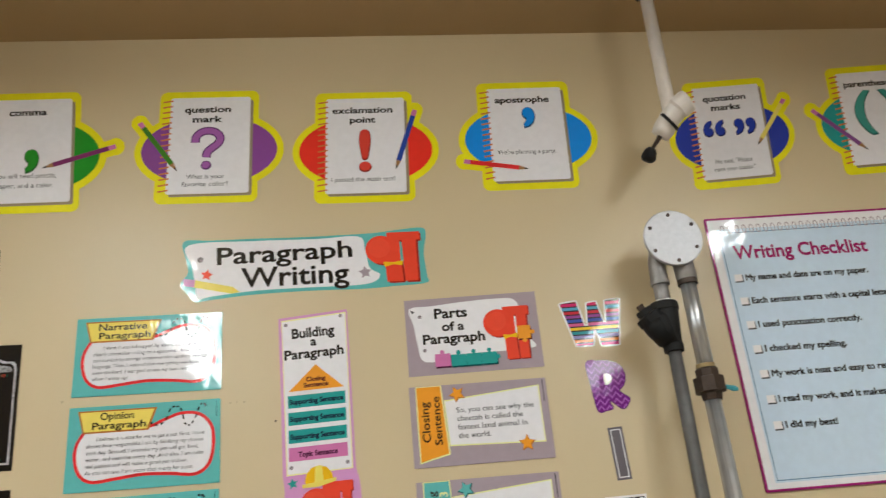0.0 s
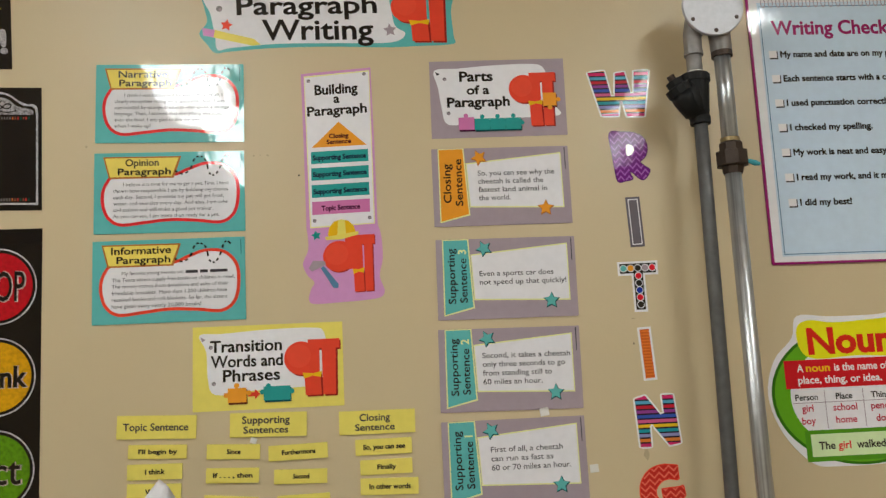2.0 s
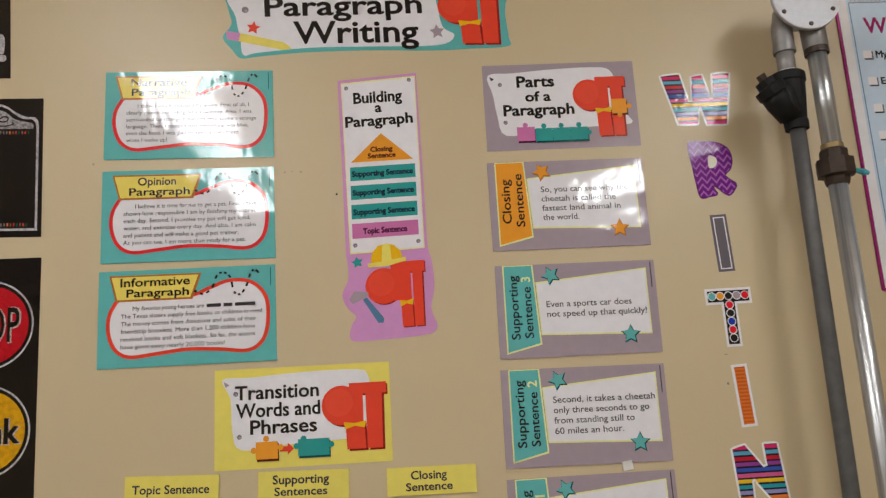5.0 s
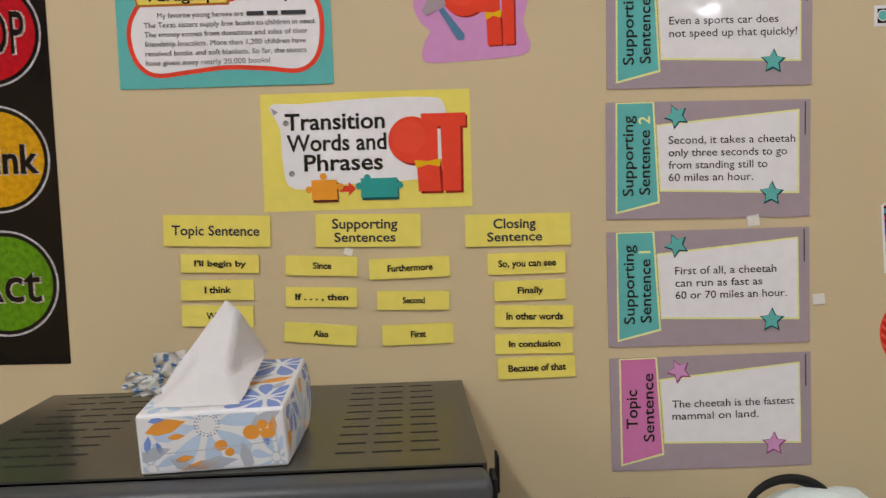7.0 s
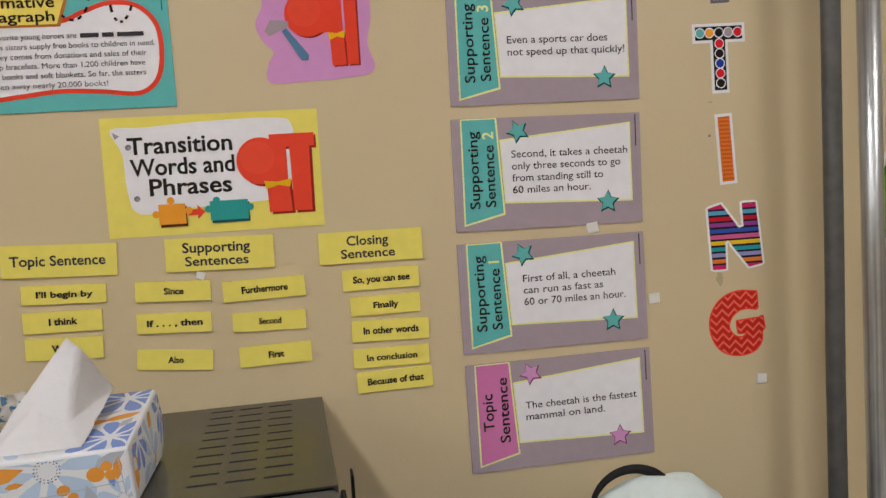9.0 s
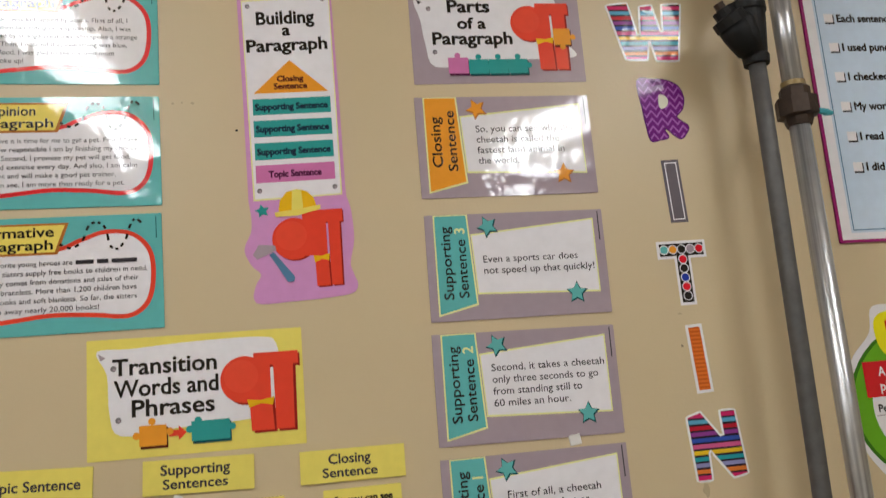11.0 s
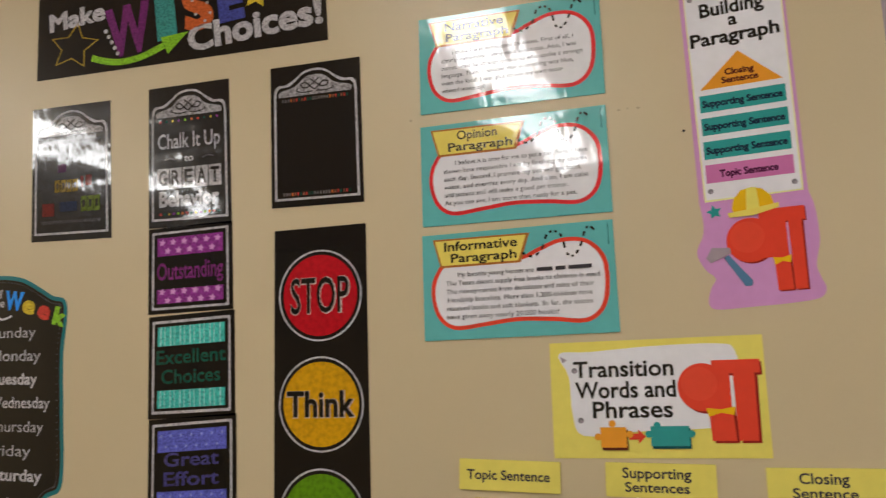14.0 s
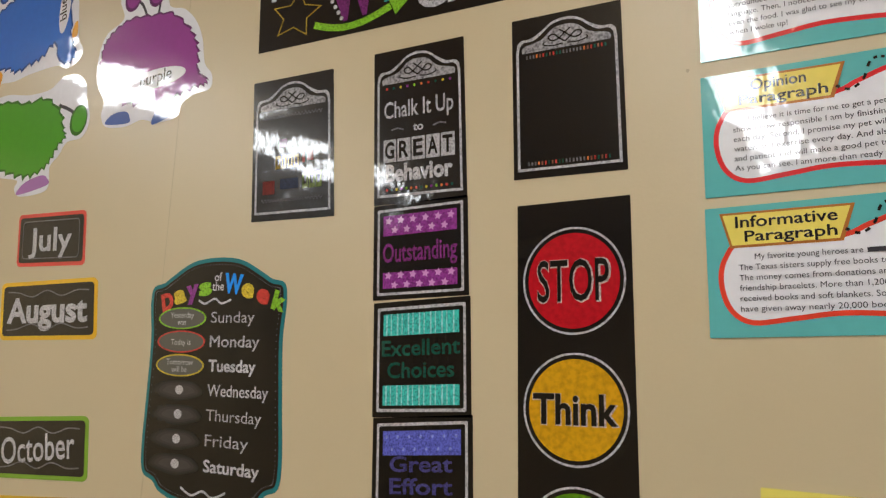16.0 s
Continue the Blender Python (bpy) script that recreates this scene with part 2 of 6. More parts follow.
def empty(name, place, label, category, group="", kind=""):
    ob = new(name)
    ob.location = place
    ob.empty_display_size = 0.02
    return tagged(ob, label, category, group, kind)


def box_bm(x0, x1, y0, y1, z0, z1, bevel=0.0, segments=2):
    bm = bmesh.new()
    bmesh.ops.create_cube(bm, size=1)
    for v in bm.verts:
        v.co = ((x0 + x1) / 2 + v.co.x * (x1 - x0), (y0 + y1) / 2 + v.co.y * (y1 - y0), (z0 + z1) / 2 + v.co.z * (z1 - z0))
    if bevel:
        bmesh.ops.bevel(bm, geom=bm.edges[:], offset=bevel, segments=segments, affect="EDGES", profile=0.5)
    return bm


def tube_bm(path, radii, n=24, cap=True):
    """A round tube along a path, one radius a point."""
    bm = bmesh.new()
    rings = []
    pts = [Vector(p) for p in path]
    for i, p in enumerate(pts):
        d = (pts[min(i + 1, len(pts) - 1)] - pts[max(i - 1, 0)])
        d = d.normalized() if d.length > 1e-9 else Vector((0, 0, 1))
        side = d.cross(Vector((0, 1, 0)) if abs(d.y) < 0.9 else Vector((1, 0, 0))).normalized()
        up = d.cross(side)
        rings.append([bm.verts.new(p + radii[i] * (math.cos(2 * math.pi * k / n) * side + math.sin(2 * math.pi * k / n) * up)) for k in range(n)])
    for a, b in zip(rings, rings[1:]):
        for k in range(n):
            bm.faces.new((a[k], a[(k + 1) % n], b[(k + 1) % n], b[k]))
    if cap:
        bm.faces.new(rings[0])
        bm.faces.new(rings[-1][::-1])
    return bm


# ---- flat shapes, in fractions of a sheet: x to the right, y down, 0..1 ----
def fill(loop):
    return list(loop), [tuple(range(len(loop)))]


class Pieces(tuple):
    """Several flat shapes that are added one by one, as parts of their own."""


def joined(*geos):
    verts, faces = [], []
    for v, f in geos:
        k = len(verts)
        verts += v
        faces += [tuple(i + k for i in face) for face in f]
    return verts, faces


def join(*geos):
    return Pieces(geos)


def rect(x0, y0, x1, y1):
    return fill([(x0, y0), (x1, y0), (x1, y1), (x0, y1)])


def rrect_loop(x0, y0, x1, y1, rx, ry, n=6):
    out = []
    for cx, cy, start in ((x1 - rx, y0 + ry, -90), (x1 - rx, y1 - ry, 0), (x0 + rx, y1 - ry, 90), (x0 + rx, y0 + ry, 180)):
        for k in range(n + 1):
            a = radians(start + 90 * k / n)
            out.append((cx + rx * math.cos(a), cy + ry * math.sin(a)))
    return out


def ellipse_loop(cx, cy, rx, ry, n=40, wobble=0.0, lobes=0):
    out = []
    for k in range(n):
        a = 2 * math.pi * k / n
        r = 1 + (wobble * math.sin(lobes * a) if lobes else 0)
        out.append((cx + rx * r * math.cos(a), cy + ry * r * math.sin(a)))
    return out


def star_loop(cx, cy, rx, ry, turn=0, inner=0.5):
    return [(cx + (rx if k % 2 == 0 else rx * inner) * math.sin(radians(36 * k + turn)),
             cy - (ry if k % 2 == 0 else ry * inner) * math.cos(radians(36 * k + turn))) for k in range(10)]


def smooth_loop(points, n=6, closed=True):
    """A smooth line through a few points."""
    out, c = [], len(points)
    for i in range(c if closed else c - 1):
        p0, p1, p2, p3 = (points[(i + k) % c] if closed else points[max(0, min(c - 1, i + k))] for k in (-1, 0, 1, 2))
        for k in range(n):
            t = k / n
            out.append(tuple(0.5 * (2 * b + (c2 - a) * t + (2 * a - 5 * b + 4 * c2 - d) * t * t + (3 * b - a - 3 * c2 + d) * t ** 3)
                             for a, b, c2, d in zip(p0, p1, p2, p3)))
    if not closed:
        out.append(points[-1])
    return out


def grown(loop, dx, dy):
    """The loop pushed outwards, or inwards where dx and dy are negative."""
    out = []
    n = len(loop)
    area = sum(loop[i - 1][0] * loop[i][1] - loop[i][0] * loop[i - 1][1] for i in range(n))
    f = 1 if area > 0 else -1
    for i in range(n):
        a, b = loop[i - 1], loop[(i + 1) % n]
        tx, ty = (b[0] - a[0]) / abs(dx), (b[1] - a[1]) / abs(dy)
        ln = math.hypot(tx, ty) or 1
        out.append((loop[i][0] + f * ty / ln * dx, loop[i][1] - f * tx / ln * dy))
    return out


def ring(outer, inner):
    n = len(outer)
    return list(outer) + list(inner), [(k, (k + 1) % n, n + (k + 1) % n, n + k) for k in range(n)]


def stroke(points, wx, wy):
    """A line of even width through points."""
    left, right = [], []
    n = len(points)
    for i, p in enumerate(points):
        a, b = points[max(i - 1, 0)], points[min(i + 1, n - 1)]
        tx, ty = (b[0] - a[0]) / wx, (b[1] - a[1]) / wy
        ln = math.hypot(tx, ty) or 1
        left.append((p[0] + ty / ln * wx / 2, p[1] - tx / ln * wy / 2))
        right.append((p[0] - ty / ln * wx / 2, p[1] + tx / ln * wy / 2))
    return left + right, [(i, i + 1, n + i + 1, n + i) for i in range(n - 1)]


GLYPHS = {}


def thickened(verts, faces, k):
    """Flat lettering with a rim of width k round every edge; the rim lies a hair deeper."""
    edges = {(f[i - 1], f[i]) for f in faces for i in range(len(f))}
    border = [(a, b) for a, b in edges if (b, a) not in edges]
    normal = {}
    for a, b in border:
        dx, dy = verts[b][0] - verts[a][0], verts[b][1] - verts[a][1]
        ln = math.hypot(dx, dy)
        if ln > 1e-9:
            for i in (a, b):
                normal.setdefault(i, []).append((dy / ln, -dx / ln))
    verts, faces, outer = list(verts), list(faces), {}
    for i, ns in normal.items():
        nx, ny = sum(n[0] for n in ns), sum(n[1] for n in ns)
        ln = math.hypot(nx, ny) or 1
        stretch = min(1.4, len(ns) / ln) if ln > 0.3 else 1.0
        outer[i] = len(verts)
        verts.append((verts[i][0] + nx / ln * k * stretch, verts[i][1] + ny / ln * k * stretch, -1))
    faces += [(b, a, outer[a], outer[b]) for a, b in border if a in outer and b in outer]
    return verts, faces


def glyphs(text, bold, fine=3):
    """Flat lettering in the built-in font, capital height 1, start at 0; third value: the depth step of each point."""
    key = (text, bold, fine)
    if key not in GLYPHS:
        out = []
        for body in ("H", text):
            cu = bpy.data.curves.new("lettering", "FONT")
            cu.body, cu.size, cu.resolution_u = body, 1.0, fine
            ob = bpy.data.objects.new("lettering", cu)
            me = ob.to_mesh()
            out.append(([(v.co.x, v.co.y) for v in me.vertices], [tuple(p.vertices) for p in me.polygons]))
            ob.to_mesh_clear()
            bpy.data.objects.remove(ob)
            bpy.data.curves.remove(cu)
        cap = max(v[1] for v in out[0][0])
        verts, faces = out[1]
        x0 = min(v[0] for v in verts)
        flat = [((x - x0) / cap, y / cap, 0) for x, y in verts]
        if bold > 0.004:
            flat, faces = thickened(flat, faces, bold / cap)
        GLYPHS[key] = (flat, faces)
    return GLYPHS[key]


# the piece that a smaller piece is printed on or cut with
CARRIED_BY = {
    "banner": ("banner_edge",), "bubble": ("bubble_rim",), "text": ("panel_edge", "bubble_rim"), "text_bar": ("bubble_rim",), "panel": ("panel_edge",), "tab": ("tab_edge",), "tab_title": ("tab_edge",),
    "tab_number": ("tab_edge",), "star_face": ("star",), "sign_bowl_sheen": ("sign_bowl",), "puzzle_knob": ("puzzle_piece",), "dome_ridge": ("yellow_dome",), "dome_brim": ("yellow_dome",),
    "hammer_head": ("hammer_handle",), "bar_text": ("bar",), "roof_text": ("roof",), "board": ("board_edge",), "tick_box": ("tick_box_shadow",), "pencil_tip": ("pencil_body",),
    "pencil_rubber": ("pencil_body",), "pencil_lead": ("pencil_body",), "mark_rim": ("page",), "title": ("banner_edge", "paper_scroll", "page", "yellow_glow"), "sentence": ("page",), "spiral_binding": ("page",), "mark": ("page",), "mark_dot": ("page",),
    "tile_letter": ("letter_tile",), "band_star": ("chalk_band",), "band_line": ("chalk_band",), "band_dot": ("chalk_band",), "word": ("disc", "word_oval"), "word_outline": ("disc",), "oval": ("oval_rim",),
    "oval_text": ("oval_rim",), "knob_face": ("knob",), "pale_plate": ("green_plate",), "plate_text": ("green_plate",), "plate_keyword": ("green_plate",), "band_text": ("red_band",),
    "band_keyword": ("red_band",), "chalk_swirl": ("chalk_arch",), "dot_rim": ("dot",), "panel_line": ("blue_panel",), "paper_curl": ("paper_scroll",), "grommet_glint": ("grommet",), "bulb_dot": ("big_letter",)}


class Sheet:
    """A flat thing on the wall: middle (cx, cz), width, height, lean of its level and its upright edges in degrees."""

    def __init__(self, name, label, category, cx, cz, w, h, a=0.0, b=None, group="", lift=0.0008):
        b = a if b is None else b
        self.w, self.h, self.lift = w, h, lift
        self.made = {}
        self.ux, self.uz = math.cos(radians(a)), math.sin(radians(a))
        self.vx, self.vz = -math.sin(radians(b)), math.cos(radians(b))
        self.root = empty(name, (cx, WALL, cz), label, category, group)

    def place(self, x, y, depth):
        u, v = (x - 0.5) * self.w, (0.5 - y) * self.h
        return (u * self.ux + v * self.vx, -depth, u * self.uz + v * self.vz)

    def add(self, name, geo, material, level=1.0, label="", thick=0.0, parent=None):
        if isinstance(geo, Pieces):
            return [self.add(name, g, material, level, label, thick, parent) for g in geo][-1]
        verts2, faces = geo
        d = self.lift + level * 0.0004
        verts = [self.place(p[0], p[1], d + (0.00002 * p[2] if len(p) > 2 else 0)) for p in verts2]
        faces = [tuple(f) for f in faces]
        if thick:
            n = len(verts)
            verts += [self.place(p[0], p[1], max(0.0002, d - thick)) for p in verts2]
            edges = {}
            for f in faces:
                for i in range(len(f)):
                    e = (f[i - 1], f[i])
                    edges[e] = True
            for a, b in list(edges):
                if (b, a) not in edges:
                    faces.append((a, b, n + b, n + a))
        for carrier in CARRIED_BY.get(name, ()):
            parent = parent or self.made.get(carrier)
        ob = mesh_object(name, verts, faces, material, parent or self.root)
        self.made[name] = ob
        me = ob.data
        bm = bmesh.new()
        bm.from_mesh(me)
        # printed faces look into the room
        flip = [f for f in bm.faces if abs(f.normal.y) > 0.5 and f.normal.y > 0]
        bmesh.ops.reverse_faces(bm, faces=flip)
        bm.to_mesh(me)
        bm.free()
        return tagged(ob, label)

    def card(self, material, name="card", thick=0.004, inset=0.0):
        return self.add(name, fill(rrect_loop(-inset, -inset, 1 + inset, 1 + inset, 0.0012 / self.w, 0.0012 / self.h, 2)), material, 0, thick=thick)

    def words(self, text, x, y, cap, width=None, align="c", bold=0.02, turn=0.0, fine=3):
        """One line: baseline at y, capitals cap high, both in fractions; width in fractions squeezes it; turn in degrees."""
        verts, faces = glyphs(text, bold, fine)
        size = cap * self.h
        w = max(v[0] for v in verts)
        sx = size if width is None else width * (self.h if abs(turn) == 90 else self.w) / w
        shift = {"c": w / 2, "l": 0, "r": w}[align]
        c, s = math.cos(radians(turn)), math.sin(radians(turn))
        out = []
        for gx, gy, layer in verts:
            mx, my = (gx - shift) * sx, gy * size
            rx, ry = mx * c - my * s, mx * s + my * c
            out.append((x + rx / self.w, y - ry / self.h, layer))
        return out, faces

    def lines(self, texts, x, y, step, cap, widths=None, align="l", bold=0.005):
        return join(*[self.words(t, x, y + k * step, cap, widths[k] if widths else None, align, bold) for k, t in enumerate(texts)])


# ---- setting: the room ----
def slab(name, x0, x1, y0, y1, z0, z1, material):
    ob = part(name, box_bm(x0, x1, y0, y1, z0, z1), material)
    return tagged(ob, kind="structure")


slab("floor", -5.2, 4.2, -5.2, 1.8, -0.1, 0.0, M_FLOOR)
slab("wall_north", -5.2, 4.2, WALL, 1.8, 0.0, 3.1, M_WALL)
slab("wall_south", -5.2, 4.2, -5.2, -5.0, 0.0, 3.1, M_WALL)
slab("wall_west", -5.2, -5.0, -5.0, WALL, 0.0, 3.1, M_WALL)
slab("wall_east", 4.0, 4.2, -5.0, WALL, 0.0, 3.1, M_WALL)


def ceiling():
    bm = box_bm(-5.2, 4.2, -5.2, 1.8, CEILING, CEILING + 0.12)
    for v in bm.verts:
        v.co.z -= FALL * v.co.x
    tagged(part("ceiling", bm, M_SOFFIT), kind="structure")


ceiling()
tagged(part("wall_joint", box_bm(-1.5565, -1.5545, WALL - 0.0003, WALL + 0.001, 0.1, 2.75), solid("joint_shadow", (0.53, 0.43, 0.27), 0.6)), kind="structure")


def ceiling_light(x, y):
    z = CEILING - FALL * x
    root = empty("ceiling_light", (x, y, z), "white ceiling light with a glowing wraparound diffuser", "ceiling light", "rows of ceiling lights")
    w, l = 0.12, 0.61
    for y0, y1 in ((-l - 0.012, -l), (l, l + 0.012)):
        part("end_plate", box_bm(-w, w, y0, y1, -0.09, 0.01, 0.002, 1), M_LAMPFRAME, root)
    part("backing_tray", box_bm(-w, w, -l, l, -0.022, 0.01), M_LAMPFRAME, root)
    bm = box_bm(-w + 0.004, w - 0.004, -l + 0.001, l - 0.001, -0.085, -0.023)
    for v in bm.verts:
        if v.co.z < -0.05:
            v.co.x *= 0.82
    part("diffuser", bm, M_LAMP, root, "glowing white diffuser")


for lx, ly in ((-3.37, 0.1), (-3.37, -1.18), (-0.86, 0.08), (-0.86, -1.2), (1.3, 0.01), (1.3, -1.27)):
    ceiling_light(lx, ly)


# ---- paragraph display ----
def hole(s, x, y, r=0.014, level=3):
    k = s.w / s.h
    s.add("grommet", fill(ellipse_loop(x, y, r, r * k, 14)), M_GROMMET, level)
    s.add("grommet_glint", fill(ellipse_loop(x + 0.25 * r, y + 0.3 * r * k, 0.5 * r, 0.5 * r * k, 10)), M_GREY, level + 0.6)


def pilcrow(s, cx, cy, r, x0, x1, y0, y1, level=3):
    """The red paragraph sign: a round bowl and two stems under one bar."""
    k = s.w / s.h
    t = x1 - x0
    bar = y0 + (y1 - y0) * 0.17
    bow = cy + r * k * 0.86
    q = r * k
    dx, dy = 0.06 * t, 0.05 * t * k
    s.add("sign_bowl_side", fill(ellipse_loop(cx + dx, cy + dy, r, r * k, 32)), M_REDDARK, level - 1.2)
    s.add("sign_bowl", fill(ellipse_loop(cx, cy, r, r * k, 32)), M_REDORANGE, level)
    s.add("sign_bowl_sheen", fill(ellipse_loop(cx - 0.12 * r, cy - 0.14 * r * k, 0.72 * r, 0.7 * r * k, 32)), M_REDLIGHT, level + 0.5)
    slit = x0 + 0.5 * t - 0.07 * t
    s.add("sign_shoulder", fill([(cx + 0.55 * r, cy - 0.83 * q), (slit, bar - 0.02 * q), (slit, bow), (cx + 0.5 * r, bow), (cx + 0.3 * r, cy)]), M_REDORANGE, level - 0.8)
    s.add("sign_bar_side", rect(cx + 0.42 * r + dx, y0 + dy, x1 + 0.06 * t + dx * 0.6, bar + dy), M_REDDARK, level - 1.0)
    s.add("sign_stem_side", fill([(x0 + 0.5 * t + dx, bar), (x1 - 0.06 * t + dx, bar), (x1 - 0.08 * t + dx, y1 + dy), (x0 + 0.52 * t + dx, y1 + dy)]), M_REDDARK, level - 1.4)
    s.add("sign_stem_side", fill([(x0 - 0.05 * t + dx, bow), (x0 + 0.44 * t + dx, bow), (x0 + 0.48 * t + dx, y1 + dy), (x0 - 0.02 * t + dx, y1 + dy)]), M_REDDARK, level - 1.4)
    s.add("sign_bar", rect(cx + 0.42 * r, y0, x1 + 0.06 * t, bar), M_REDORANGE, level - 0.4, thick=0.0002)
    s.add("sign_stem", fill([(x0 + 0.5 * t, bar), (x1 - 0.06 * t, bar), (x1 - 0.08 * t, y1), (x0 + 0.52 * t, y1)]), M_REDORANGE, level - 0.6)
    s.add("sign_stem", fill([(x0 - 0.05 * t, bow), (x0 + 0.44 * t, bow), (x0 + 0.48 * t, y1), (x0 - 0.02 * t, y1)]), M_REDORANGE, level - 0.6)
    s.add("yellow_patch", fill([(x0 - 0.1 * t, bow), (x0 + 0.2 * t, bow + 0.06 * q), (x0 + 0.5 * t, bow - 0.05 * q), (x0 + 0.46 * t, bow + 0.3 * q), (x0 + 0.2 * t, bow + 0.2 * q), (x0 - 0.06 * t, bow + 0.36 * q)]),
          M_GOLD, level + 1.2)


def puzzle_piece(s, x0, y0, x1, y1, material, knobs, level=3):
    k = s.w / s.h
    geo = [rect(x0, y0, x1, y1)]
    for kx, ky in knobs:
        geo.append(fill(ellipse_loop(kx, ky, 0.017, 0.017 * k, 14)))
    s.add("puzzle_shade", rect(x0 + 0.006, y0 + 0.02, x1 + 0.006, y1 + 0.022), M_TEALSHADE if material is M_TEALDARK else M_MAROON if material is M_ORANGE else M_PLUM, level - 0.5)
    s.add("puzzle_piece", geo[0], material, level, thick=0.0002)
    for g in geo[1:]:
        s.add("puzzle_knob", g, material, level + 0.4)


def paragraph_card(title, lines, widths, cz, rim, a, b, bars=()):
    s = Sheet("paragraph_card", "teal laminated card titled %s, taped to the cream wall" % title.title(), "poster", -0.397, cz, 0.297, 0.165, a, b, "teal paragraph cards", 0.002)
    s.card(M_TEAL)
    blob = smooth_loop([(0.045, 0.58), (0.07, 0.38), (0.16, 0.26), (0.5, 0.27), (0.62, 0.2), (0.74, 0.13), (0.87, 0.16), (0.955, 0.33), (0.965, 0.6),
                        (0.93, 0.8), (0.84, 0.9), (0.68, 0.875), (0.5, 0.86), (0.33, 0.89), (0.17, 0.91), (0.08, 0.8)], 5)
    s.add("bubble_rim", fill(blob), rim, 1)
    s.add("bubble", fill(grown(blob, -0.022, -0.038)), M_PAPER, 2)
    s.add("banner_edge", fill([(0.06, 0.05), (0.58, 0.055), (0.53, 0.325), (0.1, 0.325)]), M_BROWN, 3)
    s.add("banner", fill([(0.073, 0.068), (0.563, 0.073), (0.517, 0.305), (0.108, 0.305)]), M_BANNER, 4)
    s.add("title", join(s.words(title, 0.32, 0.17, 0.085, {"Opinion": 0.22, "Narrative": 0.33, "Informative": 0.39}[title], bold=0.015), s.words("Paragraph", 0.335, 0.28, 0.08, 0.35, bold=0.015)), M_INK, 5)
    curve = smooth_loop([(0.54, 0.24), (0.59, 0.28), (0.64, 0.22), (0.67, 0.09), (0.71, 0.065), (0.745, 0.12), (0.765, 0.27), (0.8, 0.3), (0.835, 0.22), (0.86, 0.09), (0.89, 0.05), (0.94, 0.17)], 6, False)
    dashes = [stroke(curve[k:k + 3], 0.011, 0.02) for k in range(0, len(curve) - 3, 4)]
    s.add("dashed_line", join(*dashes), M_INK, 5)
    body = []
    for k, t in enumerate(lines):
        body.append(s.words(t, 0.195 if k == 0 else 0.13, 0.42 + k * 0.078, 0.043, widths[k], "l", 0.002))
    s.add("text", join(*body), M_GREYINK, 5)
    s.add("small_print", rect(0.972, 0.03, 0.976, 0.22), M_TEALSHADE, 1)
    if bars:
        s.add("text_bar", join(*[rect(*q) for q in bars]), M_GREYINK, 5.2)


paragraph_card("Narrative", ["I think I was kidnapped by aliens. First of all, I", "clearly remember riding on a spaceship. Also, I was", "surrounded by strange creatures who spoke a strange",
                             "language. Then, I noticed that everything was blue,", "even the food. I was glad to see my own mom", "when I woke up!"], [0.66, 0.74, 0.77, 0.72, 0.66, 0.24], 1.989, M_RED, -1.2, 0.2)
paragraph_card("Opinion", ["I believe it is time for me to get a pet. First, I have", "shown how responsible I am by finishing my chores", "each day. Second, I promise my pet will get food,",
                           "water, and exercise every day. And also, I am calm", "and patient and will make a good pet trainer.", "As you can see, I am more than ready for a pet."], [0.7, 0.76, 0.73, 0.76, 0.66, 0.7], 1.804, M_RED, -0.6, 0.5)
paragraph_card("Informative", ["My favorite young heroes are", "The Texas sisters supply free books to children in need.", "The money comes from donations and sales of their",
                               "friendship bracelets. More than 1,200 children have", "received books and soft blankets. So far, the sisters", "have given away nearly 20,000 books!"], [0.4, 0.8, 0.76, 0.75, 0.75, 0.58], 1.626, M_REDORANGE, 0.0, 0.5,
               [(0.61, 0.385, 0.69, 0.42), (0.705, 0.385, 0.755, 0.42), (0.77, 0.385, 0.885, 0.42)])


